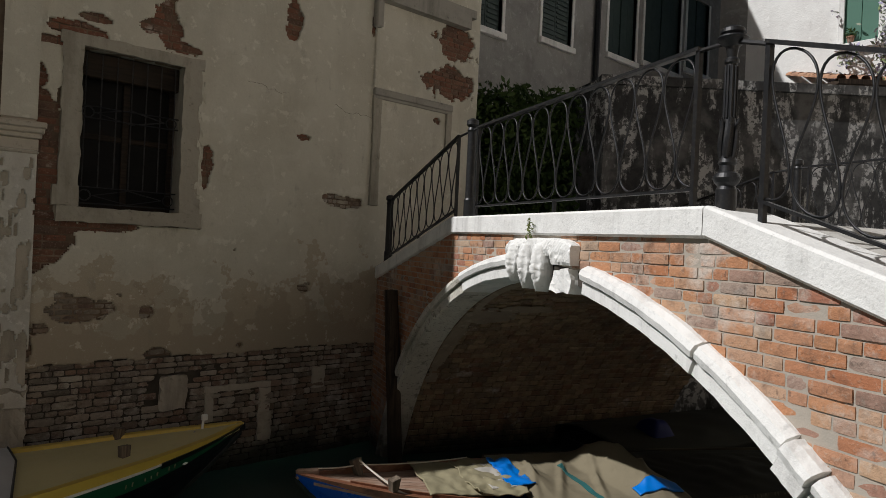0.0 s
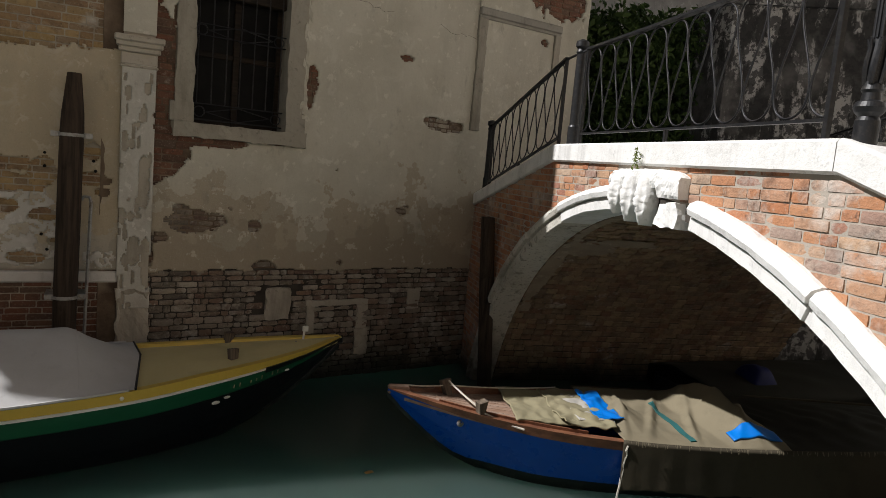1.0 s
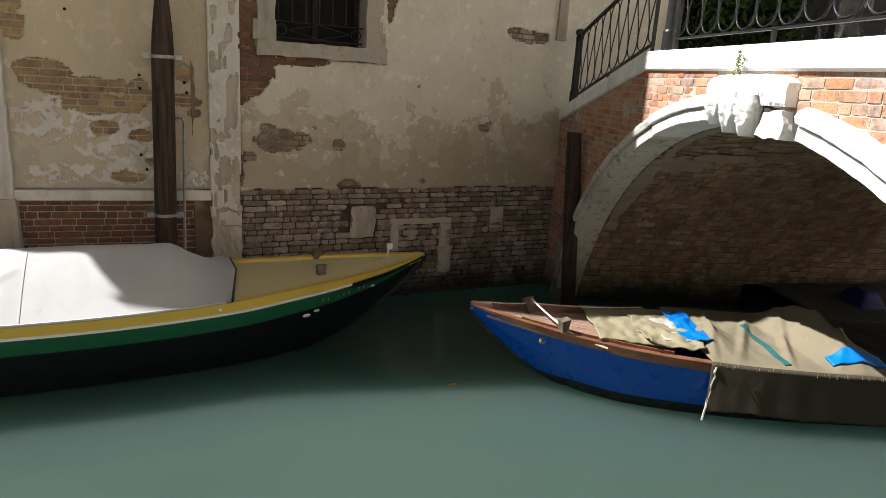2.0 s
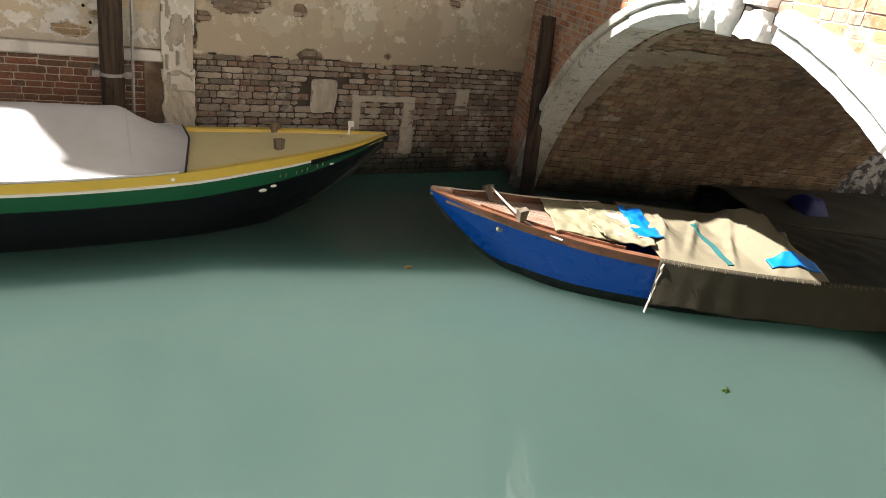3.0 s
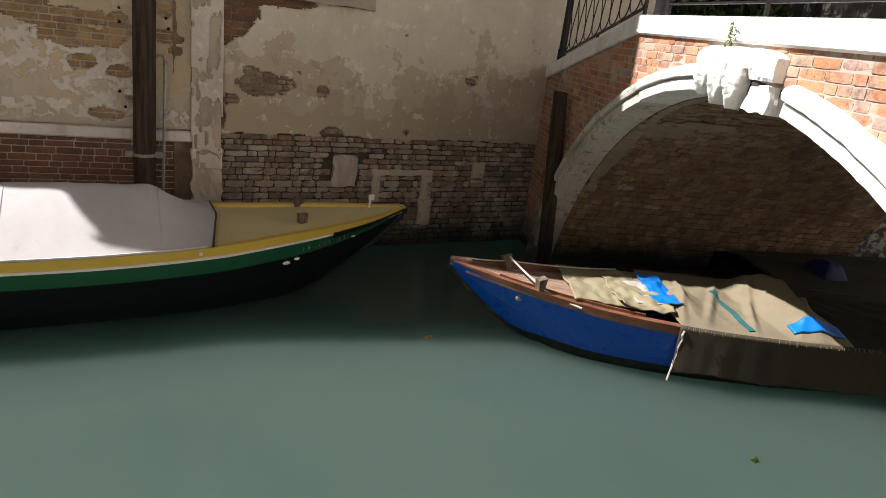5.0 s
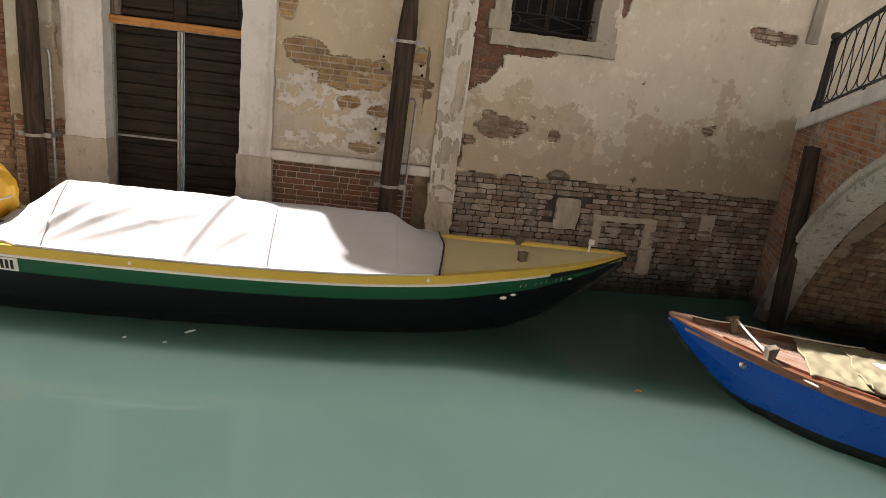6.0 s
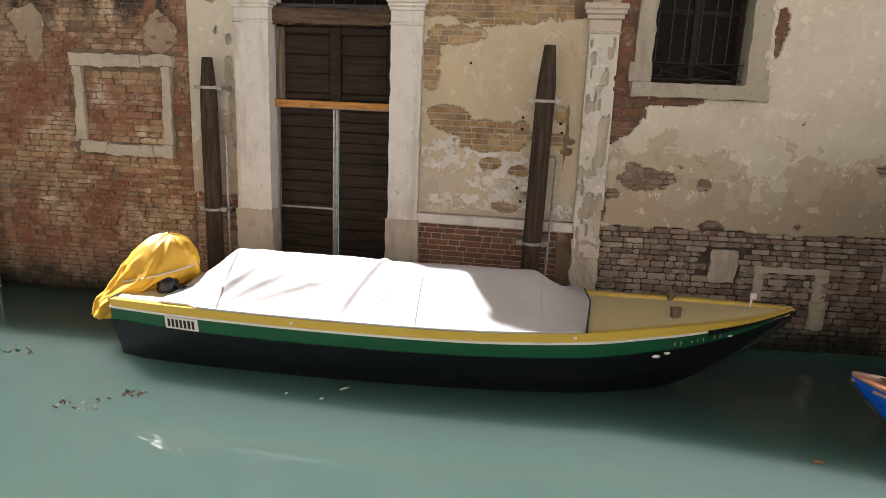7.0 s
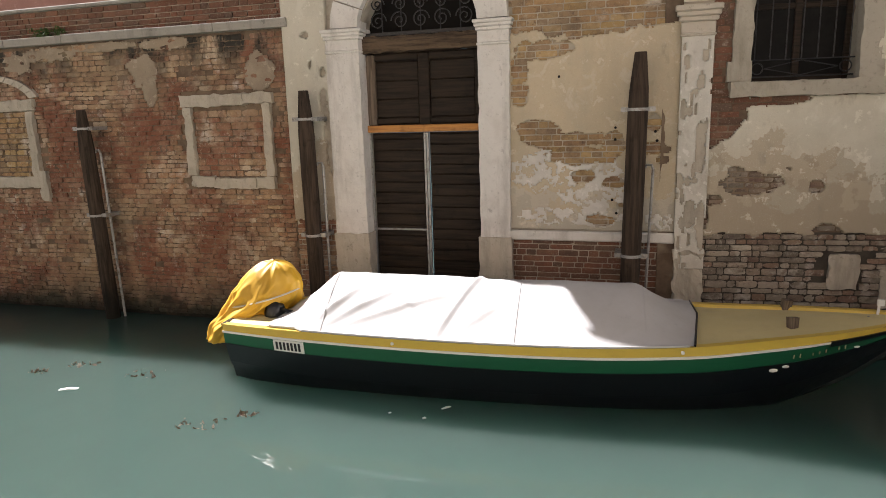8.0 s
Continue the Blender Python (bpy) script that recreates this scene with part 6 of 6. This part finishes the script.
for a, b in ((4.5, 4.82), (4.83, 5.15)):
    part("shutter", boxed(0.02, 0.07, a, b, 7.6, 9.6, 0.006), Mat("pale green shutter", (0.1, 0.2, 0.15), 0.6).done() if a < 4.6 else bpy.data.materials["pale green shutter"], w)
# another black sheet, painting the unlit interior of this window
part("unlit_room_sheet", boxed(0.3, 0.38, 4.5, 5.15, 7.6, 9.6), DARKNESS, w)
part("frame", boxed(-0.05, 0.1, 5.15, 5.27, 7.6, 9.6, 0.01), STONE, w)
pot = thing("flower_pot", pose(15.93, 5.0, 7.6), "small terracotta pot with a green plant", "flower pot")
part("pot", turned(bmesh.new(), [(0.05, 0), (0.075, 0.12), (0.085, 0.12), (0.085, 0.15), (0.06, 0.15)], 12), TILE, pot)


def leaves(name, count, box3, size, mat, parent, seed, shape=None):
    """Many small leaf blades in an uneven cloud."""
    r = random.Random(seed)
    vs, fs = [], []
    while len(fs) < count:
        p = Vector([r.uniform(a, b) for a, b in box3])
        if shape and not shape(p):
            continue
        u = Vector((r.gauss(0, 1), r.gauss(0, 1), r.gauss(0, 1))).normalized()
        v = u.cross(Vector((r.gauss(0, 1), r.gauss(0, 1), r.gauss(0, 1)))).normalized()
        s = size * r.uniform(0.6, 1.4)
        k = len(vs)
        vs += [p - u * s, p + v * s * 0.4, p + u * s, p - v * s * 0.4]
        fs.append((k, k + 1, k + 2, k + 3))
    return tagged(raw(name, vs, fs, mat, parent), kind="stuff")


part_leaf = leaves("plant", 60, ((-0.1, 0.1), (-0.1, 0.1), (0.12, 0.34)), 0.04, LEAF, pot, 3)
wis = thing("wisteria", pose(15.5, 3.55, -0.2, 0, 0, 80), "climbing wisteria with pale violet flowers", "climbing plant")
bm = bmesh.new()
rw = random.Random(7)
for k in range(7):
    x, z, pts = 0.2 + 0.12 * k, 5.6, []
    for j in range(12):
        pts.append((x, 0.1 * nz(j, k), z))
        x += rw.uniform(-0.13, 0.16)
        z += rw.uniform(0.1, 0.3)
    tube(bm, pts, [0.035 * (1 - j / 14) for j in range(12)], 5)
part("branch", bm, WOOD_OLD, wis)
leaves("blossom", 1300, ((-0.3, 1.8), (-0.2, 0.2), (6.3, 8.6)), 0.06, WISTERIA, wis, 5, lambda p: nz(p.x * 2.2, p.z * 1.8, 4.0) > 0.12)
roof = thing("tiled_roof", FK @ pose(8.0, 13.5, 0.45), "low terracotta tiled roof behind the wall", "roof")
part("eaves", boxed(-0.15, 6, -0.2, 2.2, 6.0, 6.1), WOOD_POST, roof)
part("support_wall", boxed(0.1, 6, 0.3, 2.2, 0, 6.0), PLASTER_WHITE, roof)
for i in range(24):
    for j in range(8):
        x = -0.1 + 0.25 * i
        pts = [[(x + 0.1 * math.cos(a), -0.2 + 0.3 * (j + e), 6.1 + 0.09 * (j + e) + 0.09 * math.sin(a) - 0.02 * e) for a in (math.pi * q / 6 for q in range(7))] for e in (0, 1.1)]
        part("tile", loft(bmesh.new(), pts, closed=False, caps=False), TILE, roof)
bush = thing("bush", FK @ pose(1.4, 11.9, 0), "tall dark evergreen bush behind the bridge railing", "bush")
part("stem", tube(bmesh.new(), [(0, 0, 1.9), (0.05, 0, 4.2), (0.1, 0, 5.5)], [0.06, 0.05, 0.02], 6), WOOD_POST, bush)
leaves("crown", 15000, ((-1.1, 1.05), (-0.45, 0.4), (2.1, 5.95)), 0.075, LEAF, bush, 9, lambda p: p.z < 5.62 + 0.3 * nz(p.x * 3, p.y * 3, 2.0) - 0.5 * max(0.0, abs(p.x) - 0.75))
land = structure("bank", FK, "paved bank behind the bridge", "pavement")
part("slab", boxed(-1.5, 15, 11.3, 40, -1.3, 2.0), PAVING, land)

# small growth and floating things
weed = thing("weed", FB @ pose(4.56, -0.06, 2.89), "small green weed growing from the coping joint", "plant")
leaves("leaf", 70, ((-0.03, 0.03), (-0.04, 0.0), (-0.06, 0.09)), 0.014, LEAF_PALE, weed, 2)
weed = thing("weed", FD @ pose(-8.55, 0.0, 3.97), "pale green weeds on the garden coping", "plant")
leaves("leaf", 160, ((-0.25, 0.3), (-0.08, 0.12), (0.0, 0.12)), 0.03, LEAF, weed, 4)


def afloat(name, label, x, y, size, mat, count, seed, category):
    t = thing(name, pose(x, y, 0.006), label, category)
    leaves("blade", count, ((-size, size), (-size * 0.6, size * 0.6), (0, 0.006)), 0.028, mat, t, seed)


leaf = thing("fallen_leaf", pose(2.68, 4.93, 0.008), "small orange leaf afloat on the water", "leaf")
part("blade", prism(bmesh.new(), [(-0.04, 0), (0, 0.01), (0.04, 0.004), (0, 0.0)], -0.018, 0.018), LEAF_DRY, leaf)
for k, (x, y, s) in enumerate(((-5.78, 6.25, 0.16), (-4.86, 6.1, 0.2), (-3.55, 5.05, 0.2), (-3.2, 5.3, 0.1), (0.85, 1.95, 0.12), (0.72, 2.1, 0.1), (-6.15, 6.0, 0.1), (4.2, 2.53, 0.03))):
    afloat("seaweed", "dark floating weed on the water", x, y, s, LEAF if k in (4, 5, 7) else WOOD_OLD, 26, 60 + k, "weed")
for k, (x, y, w) in enumerate(((-1.34, 5.68, 0.05), (-1.5, 5.44, 0.018), (-1.85, 5.5, 0.016))):
    bit = thing("litter", pose(x, y, 0.007, 0, 0, 40 - 30 * k), "tiny pale floating scrap", "litter")
    part("scrap", prism(bmesh.new(), [(-w, 0), (0, 0.01), (w, 0.004), (0.01, 0.0)], -0.012, 0.012), WHITE_PAINT, bit)
scrap = thing("litter", pose(-5.41, 5.59, 0.008), "small white floating scrap", "litter")
part("scrap", prism(bmesh.new(), [(-0.1, 0), (0, 0.012), (0.1, 0.004), (0.02, 0.0)], -0.025, 0.025), WHITE_PAINT, scrap, m=pose(0, 0, 0, 0, 0, 15))
